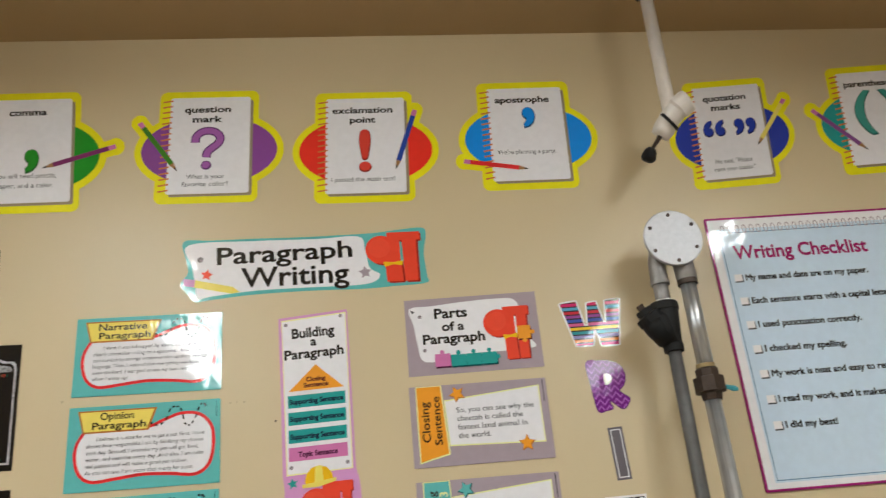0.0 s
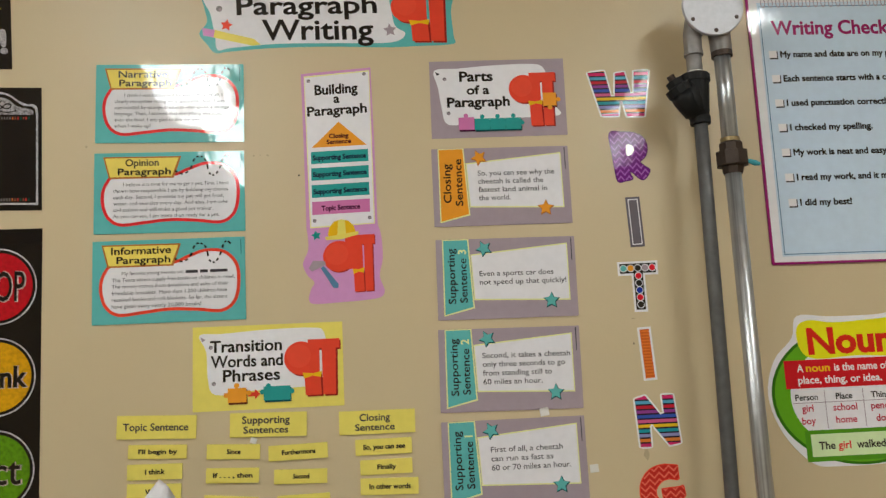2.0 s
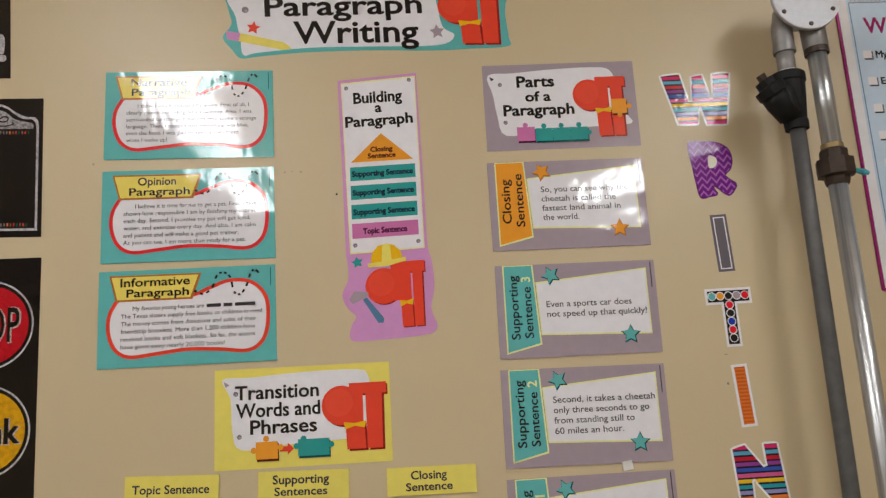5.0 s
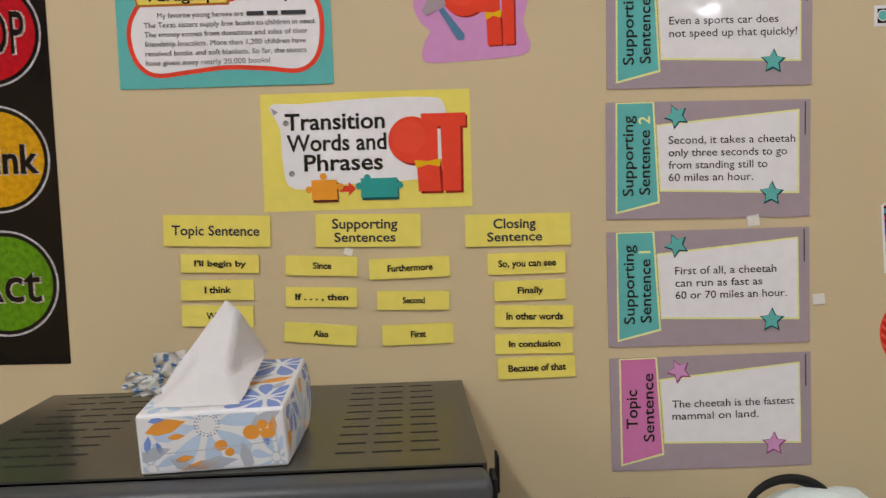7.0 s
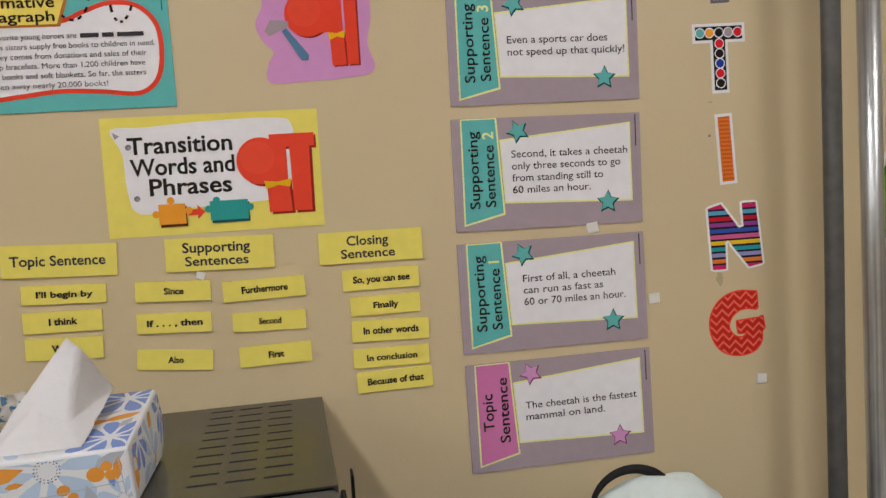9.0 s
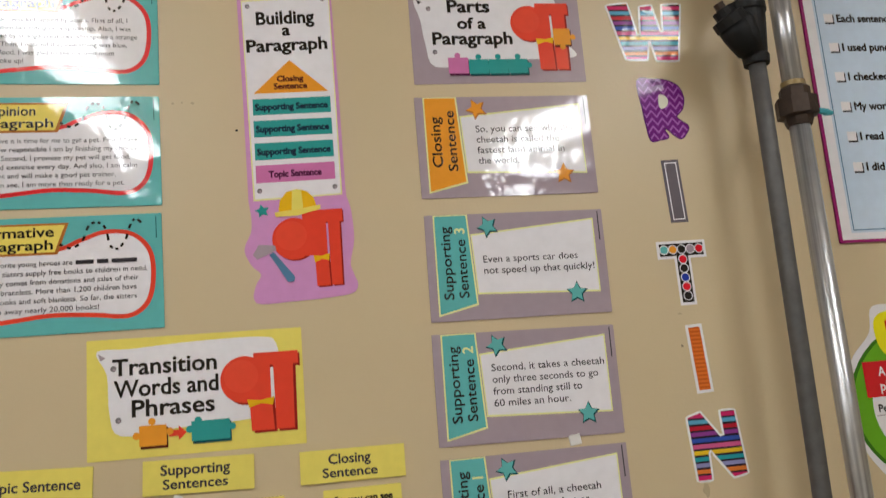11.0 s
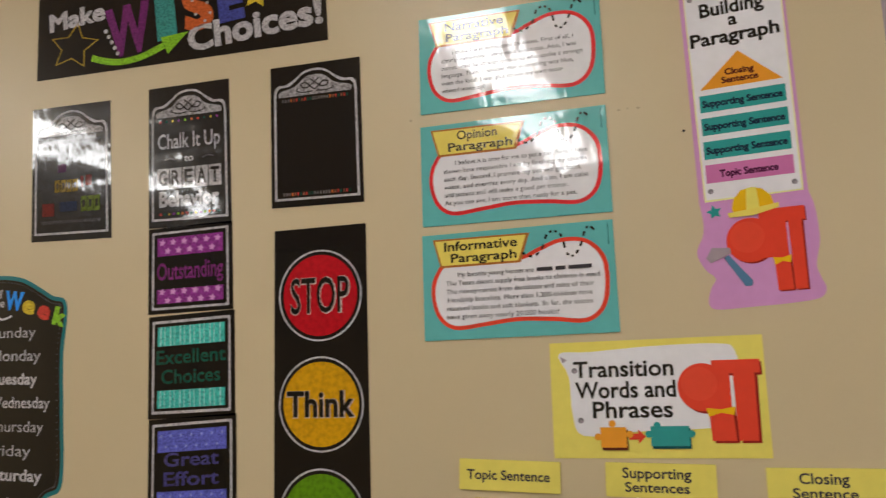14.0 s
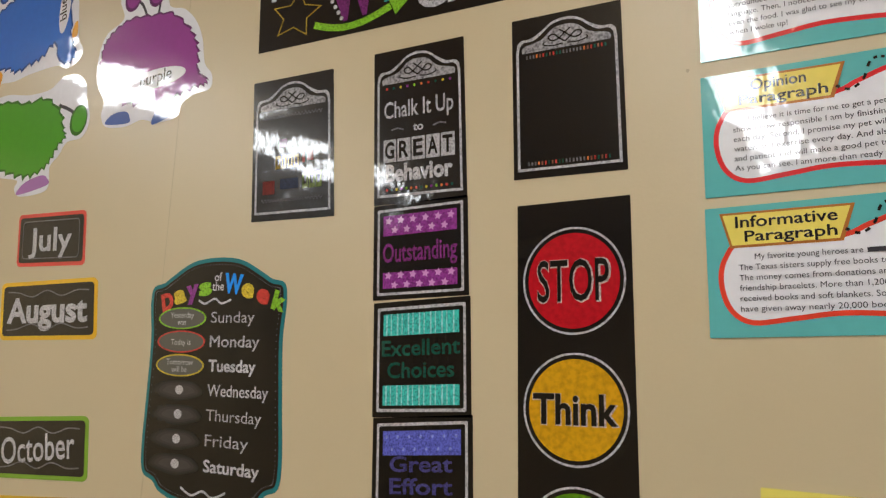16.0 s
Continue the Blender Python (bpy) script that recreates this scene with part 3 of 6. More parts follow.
def sentence_card(name, tab, material, number, lines, widths, cx, cz, a, b, top, x=0.33):
    s = Sheet("sentence_card", "mauve grey card with a %s tab reading %s" % (name, tab[0] + " " + tab[1] + (" " + number if number else "")), "poster", cx, cz, 0.282, 0.162, a, b, "sentence cards", 0.002)
    s.card(M_GREY)
    s.add("tab_edge", fill([(0.046, 0.004), (0.235, 0.002), (0.262, 0.865), (0.044, 0.955)]), M_CREAM, 1)
    s.add("tab", fill([(0.054, 0.014), (0.226, 0.012), (0.252, 0.848), (0.053, 0.935)]), material, 2)
    s.add("panel_edge", fill([(0.245, 0.195), (0.945, 0.082), (0.948, 0.8), (0.262, 0.765)]), M_CREAM, 1)
    s.add("panel", fill([(0.252, 0.21), (0.937, 0.098), (0.94, 0.783), (0.268, 0.748)]), M_PAPER, 1.6)
    if number:
        s.add("tab_title", join(s.words(tab[0], 0.131, 0.8, 0.09, 0.685, "l", 0.01, 90), s.words(tab[1], 0.213, 0.79, 0.09, 0.55, "l", 0.01, 90)), M_INK, 3)
        s.add("tab_number", s.words(number, 0.213, 0.185, 0.095, None, "l", 0.02, 90), M_CREAM, 3)
    else:
        w0 = 0.34 if tab[0] == "Topic" else 0.5
        s.add("tab_title", join(s.words(tab[0], 0.131, 0.45, 0.095, w0, "c", 0.012, 90), s.words(tab[1], 0.213, 0.44, 0.09, 0.6, "c", 0.012, 90)), M_INK, 3)
    for sx, sy, t in ((0.345, 0.13, -25), (0.812, 0.8, 2)):
        s.add("star", fill(star_loop(sx, sy, 0.064, 0.064 * s.w / s.h, t)), {"teal": M_TEALSHADE, "orange": M_BROWN, "pink": M_STARPINK}[name], 3, thick=0.0006)
        s.add("star_face", fill(star_loop(sx - 0.003, sy - 0.006, 0.054, 0.054 * s.w / s.h, t)), {"teal": M_TEAL, "orange": M_ORANGE, "pink": M_LILAC}[name], 4.2)
    s.add("text", s.lines(lines, x, top, 0.106, 0.064, widths, bold=0.006), M_GREYINK, 3)
    s.add("small_print", rect(0.971, 0.02, 0.977, 0.3), M_GREYINK, 1)


sentence_card("orange", ("Closing", "Sentence"), M_ORANGE, "", ["So, you can see why the", "cheetah is called the", "fastest land animal in", "the world."], [0.56, 0.475, 0.5, 0.23], 0.271, 1.794, -0.2, 0.0, 0.36)
sentence_card("teal", ("Supporting", "Sentence"), M_TEAL, "3", ["Even a sports car does", "not speed up that quickly!"], [0.53, 0.62], 0.271, 1.605, -0.3, -0.5, 0.47, 0.305)
sentence_card("teal", ("Supporting", "Sentence"), M_TEAL, "2", ["Second, it takes a cheetah", "only three seconds to go", "from standing still to", "60 miles an hour."], [0.62, 0.58, 0.485, 0.415], 0.268, 1.424, -0.6, -0.6, 0.36, 0.305)
sentence_card("teal", ("Supporting", "Sentence"), M_TEAL, "1", ["First of all, a cheetah", "can run as fast as", "60 or 70 miles an hour."], [0.5, 0.43, 0.55], 0.267, 1.246, 0.1, 0.2, 0.38, 0.335)
sentence_card("pink", ("Topic", "Sentence"), M_PINK, "", ["The cheetah is the fastest", "mammal on land."], [0.61, 0.43], 0.269, 1.069, 0.6, 0.5, 0.45, 0.305)


def parts_card():
    s = Sheet("title_card", "mauve grey card titled Parts of a Paragraph", "poster", 0.274, 1.981, 0.282, 0.166, 0.1, -0.3)
    s.card(M_GREY)
    s.add("paper_scroll", fill(smooth_loop([(0.035, 0.12), (0.2, 0.1), (0.45, 0.07), (0.72, 0.06), (0.84, 0.1), (0.88, 0.3), (0.92, 0.6), (0.95, 0.74), (0.7, 0.76), (0.4, 0.78), (0.13, 0.83), (0.08, 0.6), (0.06, 0.35)], 4)), M_PAPER, 1, thick=0.0002)
    s.add("title", join(s.words("Parts", 0.345, 0.27, 0.125, 0.245, bold=0.03), s.words("of a", 0.355, 0.44, 0.11, 0.165, bold=0.03), s.words("Paragraph", 0.355, 0.6, 0.12, 0.46, bold=0.03)), M_INK, 2)
    s.add("paper_curl", fill([(0.042, 0.135), (0.075, 0.165), (0.055, 0.19)]), M_GREYINK, 2)
    hole(s, 0.11, 0.235)
    hole(s, 0.13, 0.68)
    pilcrow(s, 0.69, 0.39, 0.108, 0.74, 0.92, 0.18, 0.87)
    puzzle_piece(s, 0.2, 0.74, 0.315, 0.9, M_PINK, [(0.255, 0.72)], 4.5)
    for x0, x1, knobs in ((0.318, 0.430, [(0.375, 0.735), (0.43, 0.835)]), (0.432, 0.544, [(0.488, 0.735), (0.545, 0.835)]), (0.546, 0.66, [(0.604, 0.735), (0.668, 0.825)])):
        puzzle_piece(s, x0, 0.76, x1, 0.905, M_TEALDARK, knobs, 4.5)
    puzzle_piece(s, 0.83, 0.45, 0.93, 0.62, M_ORANGE, [(0.88, 0.64), (0.945, 0.54)], 5.5)


def transition_card():
    s = Sheet("title_card", "yellow card titled Transition Words and Phrases", "poster", -0.206, 1.450, 0.291, 0.163, 0.0, 0.0)
    s.card(M_YELLOW)
    s.add("paper_scroll", fill(smooth_loop([(0.045, 0.1), (0.2, 0.09), (0.5, 0.06), (0.8, 0.06), (0.875, 0.12), (0.9, 0.4), (0.95, 0.7), (0.7, 0.76), (0.4, 0.78), (0.15, 0.81), (0.1, 0.62), (0.09, 0.3)], 4)), M_PAPER, 1, thick=0.0002)
    s.add("title", join(s.words("Transition", 0.355, 0.31, 0.135, 0.475, bold=0.021), s.words("Words and", 0.36, 0.49, 0.135, 0.475, bold=0.021), s.words("Phrases", 0.39, 0.66, 0.135, 0.375, bold=0.021)), M_INK, 2)
    s.add("paper_curl", fill([(0.052, 0.12), (0.085, 0.155), (0.062, 0.18)]), M_GREY, 2)
    hole(s, 0.12, 0.25)
    hole(s, 0.14, 0.68)
    pilcrow(s, 0.718, 0.42, 0.112, 0.75, 0.965, 0.2, 0.86)
    puzzle_piece(s, 0.232, 0.74, 0.355, 0.91, M_ORANGE, [(0.29, 0.71), (0.37, 0.8), (0.22, 0.82)], 4.5)
    puzzle_piece(s, 0.468, 0.735, 0.645, 0.9, M_TEALDARK, [(0.46, 0.8), (0.655, 0.8), (0.5, 0.73)], 4.5)
    s.add("arrow", fill([(0.365, 0.795), (0.41, 0.795), (0.41, 0.76), (0.445, 0.82), (0.41, 0.88), (0.41, 0.845), (0.365, 0.845)]), M_REDORANGE, 3)


def heading():
    s = Sheet("heading_banner", "teal edged wavy banner reading Paragraph Writing with a yellow pencil", "poster", -0.073, 2.164, 0.532, 0.150, -1.4, 0.5)
    edge = smooth_loop([(0.01, 0.06), (0.12, 0.06), (0.3, 0.06), (0.5, 0.07), (0.72, 0.06), (0.8, 0.05), (0.88, 0.02), (0.985, 0.0), (1.0, 0.12), (0.985, 0.4), (0.99, 0.75), (0.985, 0.87), (0.85, 0.9),
                        (0.72, 0.92), (0.5, 0.91), (0.28, 0.93), (0.12, 0.98), (0.06, 1.0), (0.03, 0.88), (0.0, 0.72), (0.03, 0.55), (0.02, 0.35)], 5)
    s.add("card", fill(edge), M_TEAL, 0, thick=0.0012)
    s.add("paper_scroll", fill(smooth_loop([(0.03, 0.12), (0.3, 0.1), (0.55, 0.11), (0.72, 0.1), (0.745, 0.3), (0.76, 0.6), (0.8, 0.72), (0.74, 0.85), (0.5, 0.86), (0.3, 0.87), (0.12, 0.93), (0.07, 0.96), (0.06, 0.75), (0.045, 0.45)], 5)), M_PAPER, 1, thick=0.0002)
    s.add("title", join(s.words("Paragraph", 0.42, 0.43, 0.255, 0.545, bold=0.02, turn=1), s.words("Writing", 0.46, 0.805, 0.285, 0.43, bold=0.02, turn=0.5)), M_INK, 2)
    s.add("star", fill(star_loop(0.105, 0.6, 0.025, 0.09, 10)), M_REDORANGE, 2)
    s.add("star", fill(star_loop(0.74, 0.67, 0.027, 0.1, -5)), M_GREY, 2)
    hole(s, 0.078, 0.36, 0.012, 2)
    s.add("pencil_body", fill([(0.06, 0.67), (0.21, 0.8), (0.205, 0.9), (0.055, 0.78)]), M_YELLOW, 2.5)
    s.add("pencil_tip", fill([(0.21, 0.8), (0.235, 0.88), (0.205, 0.9)]), M_BANNER, 2.5)
    s.add("pencil_rubber", fill([(0.012, 0.64), (0.06, 0.67), (0.055, 0.78), (0.015, 0.75)]), M_LILAC, 2.5)
    pilcrow(s, 0.81, 0.33, 0.063, 0.83, 0.965, 0.06, 0.83, 2.5)


def building_poster():
    s = Sheet("building_poster", "tall lilac poster titled Building a Paragraph with coloured sentence bars", "poster", -0.057, 1.812, 0.146, 0.480, 1.6, 0.2)
    outline = [(-0.01, 0.012), (0.975, -0.002), (0.99, 0.35), (0.995, 0.66)] + smooth_loop([(1.0, 0.69), (1.04, 0.74), (1.05, 0.83), (1.0, 0.9), (1.03, 0.94), (1.06, 0.97), (1.0, 0.995), (0.75, 1.003), (0.4, 1.005),
                                                                                        (0.1, 1.005), (0.03, 0.985), (0.06, 0.945), (0.11, 0.915), (0.02, 0.885), (-0.04, 0.835), (0.03, 0.785), (0.04, 0.74), (0.02, 0.69)], 4, False) + [(0.01, 0.35)]
    s.add("card", fill(outline), M_LILAC, 0, thick=0.0012)
    s.add("board_edge", fill([(0.03, 0.024), (0.955, 0.01), (0.96, 0.684), (0.07, 0.688)]), M_CREAM, 1)
    s.add("board", fill([(0.04, 0.03), (0.945, 0.016), (0.945, 0.68), (0.085, 0.682)]), M_PAPER, 1.6)
    s.add("title", join(s.words("Building", 0.485, 0.108, 0.042, 0.6, bold=0.03, turn=1), s.words("a", 0.485, 0.148, 0.038, 0.08, bold=0.03), s.words("Paragraph", 0.49, 0.2, 0.04, 0.83, bold=0.03, turn=1)), M_INK, 2.5)
    s.add("roof", fill([(0.5, 0.233), (0.885, 0.342), (0.12, 0.342)]), M_ORANGE, 2.5)
    s.add("roof_text", join(s.words("Closing", 0.5, 0.304, 0.018, 0.27, bold=0.045), s.words("Sentence", 0.5, 0.329, 0.018, 0.34, bold=0.045)), M_MAROON, 3)
    for y0, y1, m, t, w in ((0.36, 0.413, M_TEALDARK, "Supporting Sentence", 0.74), (0.431, 0.485, M_TEALDARK, "Supporting Sentence", 0.74), (0.504, 0.559, M_TEALDARK, "Supporting Sentence", 0.74), (0.576, 0.632, M_PINK, "Topic Sentence", 0.53)):
        s.add("bar", rect(0.105, y0, 0.9, y1), m, 2.5)
        s.add("bar_text", s.words(t, 0.5, y1 - 0.016, 0.02, w, bold=0.05), M_NAVY if m is M_TEALDARK else M_PLUM, 3)
    for x, y in ((0.095, 0.046), (0.88, 0.026), (0.135, 0.657), (0.89, 0.657)):
        hole(s, x, y, 0.026, 2.5)
    s.add("star", fill(star_loop(0.15, 0.72, 0.075, 0.022, -10)), M_TEALDARK, 2)
    pilcrow(s, 0.45, 0.813, 0.215, 0.66, 0.93, 0.728, 0.965, 2)
    s.add("yellow_dome", fill([(0.31, 0.72), (0.33, 0.69), (0.4, 0.665), (0.5, 0.658), (0.6, 0.666), (0.67, 0.69), (0.69, 0.715), (0.5, 0.735), (0.34, 0.735)]), M_GOLD, 4)
    s.add("dome_ridge", fill([(0.44, 0.725), (0.455, 0.66), (0.545, 0.66), (0.56, 0.725)]), M_YELLOW, 4.6)
    s.add("dome_brim", fill([(0.27, 0.728), (0.5, 0.722), (0.73, 0.712), (0.73, 0.726), (0.5, 0.742), (0.28, 0.742)]), M_BANNER, 4.8)
    s.add("hammer_handle", fill([(0.2, 0.858), (0.245, 0.85), (0.44, 0.93), (0.43, 0.945), (0.37, 0.945)]), printed("slate_blue_handle_print", (78, 116, 146)), 3)
    s.add("hammer_head", fill([(0.04, 0.855), (0.1, 0.825), (0.26, 0.83), (0.27, 0.845), (0.16, 0.86), (0.08, 0.87)]), M_GREY, 3.4)


parts_card()
transition_card()
heading()
building_poster()


def word_label(text, cx, cz, w, h, a, second=""):
    s = Sheet("word_label", "yellow paper label reading %s" % (text + (" " + second if second else "")), "label", cx, cz, w, h, a, a, "yellow word labels", 0.003)
    s.card(M_YELLOW)
    if second:
        w0 = {"Supporting": 0.62, "Closing": 0.4}[text]
        s.add("text", join(s.words(text, 0.47, 0.44, 0.29, w0, bold=0.02), s.words(second, 0.47, 0.84, 0.27, {"Sentences": 0.58, "Sentence": 0.52}[second], bold=0.02)), M_GREYINK, 1)
    elif text == "Topic Sentence":
        s.add("text", s.words(text, 0.49, 0.64, 0.3, 0.82, bold=0.02), M_GREYINK, 1)
    else:
        s.add("text", s.words(text, 0.51, 0.64, 0.3, 0.95 * min(0.78, {"Also": 0.21, "First": 0.22, "Since": 0.27, "When": 0.35}.get(text, 0.0535 * len(text))), bold=0.034), M_INK, 1)
    return s


for args in (("Topic Sentence", -0.419, 1.344, 0.150, 0.044, -2.0), ("Supporting", -0.207, 1.339, 0.147, 0.046, -1.2, "Sentences"), ("Closing", 0.002, 1.334, 0.147, 0.045, -0.3, "Sentence"),
             ("I'll begin by", -0.417, 1.298, 0.110, 0.026, -2.1), ("I think", -0.422, 1.261, 0.103, 0.029, -0.9), ("When", -0.423, 1.224, 0.101, 0.030, -2.0),
             ("Since", -0.274, 1.291, 0.101, 0.028, -2.5), ("Furthermore", -0.151, 1.285, 0.113, 0.029, 1.2), ("If . . . , then", -0.276, 1.247, 0.100, 0.028, -2.0),
             ("Second", -0.147, 1.239, 0.101, 0.027, -1.2), ("Also", -0.279, 1.195, 0.102, 0.028, -5.0), ("First", -0.142, 1.191, 0.100, 0.029, 1.0),
             ("So, you can see", 0.013, 1.287, 0.109, 0.030, 0.3), ("Finally", 0.017, 1.249, 0.100, 0.028, 0.6), ("In other words", 0.022, 1.212, 0.111, 0.031, -1.3),
             ("In conclusion", 0.021, 1.173, 0.109, 0.028, -0.5), ("Because of that", 0.024, 1.139, 0.109, 0.030, 1.1)):
    word_label(*args)


# ---- the letters of WRITING ----
# colours of the stripes from the foot up, a thin dark line over each
RAINBOW = [(200, 40, 100), (220, 120, 50), (140, 140, 190), (40, 150, 160), (226, 190, 40), (205, 90, 140), (50, 80, 170), (140, 60, 140), (190, 30, 50), (90, 160, 190)]
RAINBOW = [c for colour in RAINBOW for c in (colour, colour, (40, 30, 40))]


def letter(char, label, cx, cz, w, h, a, material, border, fat=0.0):
    s = Sheet("wall_letter", label, "letter", cx, cz, w, h, a, a, "letters spelling WRITING")

    def shape(bold):
        verts, faces = glyphs(char, bold, 6)
        return verts, faces
    verts, faces = shape(0.035 + fat)
    x1, y0, y1 = max(v[0] for v in verts), min(v[1] for v in verts), max(v[1] for v in verts)
    x0 = min(v[0] for v in verts)
    norm = [((x - x0) / (x1 - x0), 1 - (y - y0) / (y1 - y0), m) for x, y, m in verts]
    vb, fb = shape(0.07 + fat)
    bx0, bx1, by0, by1 = min(v[0] for v in vb), max(v[0] for v in vb), min(v[1] for v in vb), max(v[1] for v in vb)
    k = 0.0045
    back = [((x - bx0) / (bx1 - bx0) * (1 + 2 * k / w) - k / w, (1 - (y - by0) / (by1 - by0)) * (1 + 2 * k / h) - k / h, m) for x, y, m in vb]
    s.add("border", (back, fb), border, 0)
    s.add("face", (norm, faces), material, 1)
    return s


def letter_dots(s):
    cols = [M_TEAL, M_ORANGE, M_INK, M_GREY, M_CRIMSON]
    k = s.w / s.h
    spots = [(0.1 + 0.2 * n, 0.1, m) for n, m in enumerate(cols)]
    spots += [(0.5, 0.27 + 0.155 * n, m) for n, m in enumerate([M_CRIMSON, M_INK, M_NAVYBLUE, M_CRIMSON, M_INK])]
    for x, y, m in spots:
        s.add("dot", fill(ellipse_loop(x, y, 0.085, 0.085 * k, 18)), m, 2)
        s.add("dot_rim", ring(ellipse_loop(x, y, 0.105, 0.105 * k, 18), ellipse_loop(x, y, 0.085, 0.085 * k, 18)), M_PAPER, 2.4)


def cut_letter(label, cx, cz, w, h, a, outline, material, rim=0.0052, margin=None):
    """A chunky letter cut from printed card with a white margin."""
    s = Sheet("wall_letter", label, "letter", cx, cz, w, h, a, a, "letters spelling WRITING")
    fine = [tuple(p + (q - p) * k / 6 for p, q in zip(outline[i - 1], outline[i])) for i in range(len(outline)) for k in range(6)]
    edge = grown(fine, rim / w, rim / h)
    edge = [p for p in edge if all(math.hypot((p[0] - q[0]) * w, (p[1] - q[1]) * h) > 0.93 * rim for q in fine)]
    s.add("border", fill(edge), margin or printed("white_letter_margin", (226, 222, 216), 0.4), 0, thick=0.0008)
    s.add("face", fill(outline), material, 1)


cut_letter("laminated letter W in rainbow stripes", 0.530, 1.984, 0.130, 0.100, -0.5,
           [(0.0, 0.04), (0.27, 0.0), (0.36, 0.56), (0.42, 0.56), (0.45, 0.06), (0.6, 0.03), (0.68, 0.5), (0.73, 0.5), (0.76, 0.02), (1.0, 0.0), (0.88, 1.0), (0.6, 1.0), (0.54, 0.66), (0.5, 0.66), (0.46, 0.98), (0.19, 0.98)],
           banded("rainbow_stripes", RAINBOW, 1.12, film=0.4), rim=0.0036)


def letter_r():
    s = Sheet("wall_letter", "chunky purple laminated letter R with zigzag print", "letter", 0.541, 1.847, 0.080, 0.103, -2, -2, "letters spelling WRITING")
    loop = smooth_loop([(0.0, 0.02), (0.3, -0.005), (0.62, 0.01), (0.87, 0.11), (0.955, 0.3), (0.9, 0.48), (0.76, 0.6), (0.86, 0.69), (1.0, 0.77), (0.94, 0.88), (0.83, 0.96), (0.7, 0.91), (0.57, 0.82),
                        (0.47, 0.79), (0.49, 0.87), (0.54, 0.95), (0.36, 0.985), (0.18, 1.0), (0.11, 0.75), (0.06, 0.46)], 4)
    s.add("border", fill(grown(loop, 0.03, 0.024)), printed("dark_purple_edge_print", (92, 30, 104), 0.35), 0, thick=0.0008)
    s.add("face", fill(loop), banded("purple_zigzag", [(112, 30, 124), (112, 30, 124), (168, 96, 182)], 8, zig=0.9, zig_count=4.5, film=0.3), 1)
    # opaque patch: wall colour with the film's pale glare painted in
    s.add("counter", fill(smooth_loop([(0.42, 0.26), (0.55, 0.26), (0.62, 0.34), (0.56, 0.45), (0.42, 0.47)], 4)), printed("film_glare_over_wall", (222, 212, 196)), 1.6)


letter_r()
M_SLATE = printed("slate_print", (98, 92, 98))
letter("I", "slim grey letter I with a thin white inner line", 0.541, 1.710, 0.021, 0.095, 2.0, M_SLATE, M_SLATE).add("inner_line", ring([(0, 0), (1, 0), (1, 1), (0, 1)], [(0.09, 0.02), (0.91, 0.02), (0.91, 0.98), (0.09, 0.98)]), M_PAPER, 2)
letter_dots(letter("T", "letter T with coloured dots on black", 0.539, 1.577, 0.074, 0.094, 0.5, M_BLACK, M_PAPER))
letter("I", "slim orange letter I with white border", 0.544, 1.442, 0.019, 0.097, 3.0, banded("tangerine_lines", [(220, 114, 42), (196, 92, 32)], 16), M_PAPER)
cut_letter("letter N in rainbow stripes", 0.554, 1.310, 0.086, 0.099, 0.0,
           [(0.0, 0.06), (0.25, 0.0), (0.57, 0.38), (0.66, 0.36), (0.64, 0.0), (0.9, 0.0), (1.0, 0.95), (0.74, 0.99), (0.36, 0.56), (0.31, 0.6), (0.31, 1.0), (0.06, 1.0)], banded("rainbow_stripes_narrow", RAINBOW, 1.08, film=0.6), rim=0.0034)
cut_letter("chunky red letter G with zigzag print", 0.553, 1.176, 0.088, 0.098, 0.5,
           [(0.87, 0.03), (0.88, 0.28), (0.86, 0.3)] + smooth_loop([(0.7, 0.275), (0.55, 0.29), (0.42, 0.37), (0.34, 0.5), (0.36, 0.62), (0.46, 0.71), (0.58, 0.73), (0.66, 0.69)], 3, False)
           + [(0.68, 0.66), (0.51, 0.66), (0.485, 0.47), (0.9, 0.45), (0.965, 0.42), (1.0, 0.61), (0.945, 0.655)] + smooth_loop([(0.94, 0.8), (0.84, 0.93), (0.66, 0.995), (0.45, 1.0), (0.24, 0.94), (0.08, 0.79), (0.0, 0.56), (0.03, 0.33), (0.17, 0.14), (0.38, 0.03), (0.6, 0.0)], 3, False),
           banded("red_zigzag", [(200, 40, 34), (200, 40, 34), (232, 104, 84)], 8, zig=0.9, zig_count=4.5), rim=0.002, margin=M_REDORANGE)


# ---- punctuation row under the ceiling ----
def pencil(s, x0, y0, x1, y1, width, material, level):
    """A pencil from its rubber (x0, y0) to its tip (x1, y1)."""
    px, py = x0 + (x1 - x0) * 0.85, y0 + (y1 - y0) * 0.85
    ex, ey = x0 + (x1 - x0) * 0.1, y0 + (y1 - y0) * 0.1
    wy = width * s.w / s.h
    s.add("pencil_body", stroke([(ex, ey), (px, py)], width, wy), material, level)
    s.add("pencil_rubber", stroke([(x0, y0), (ex, ey)], width, wy), M_PINK, level)
    v, f = stroke([(px, py), (x1, y1)], width, wy)
    v[1] = v[3] = (x1, y1)
    s.add("pencil_tip", (v[:2] + v[2:3], [(0, 1, 2)]), printed("cut_wood_print", (150, 112, 72)), level)
    lead = [tuple(v[i][j] + (v[1][j] - v[i][j]) * 0.55 for j in (0, 1)) for i in (0, 2)]
    s.add("pencil_lead", ([lead[0], v[1], lead[1]], [(0, 1, 2)]), M_INK, level + 0.5)


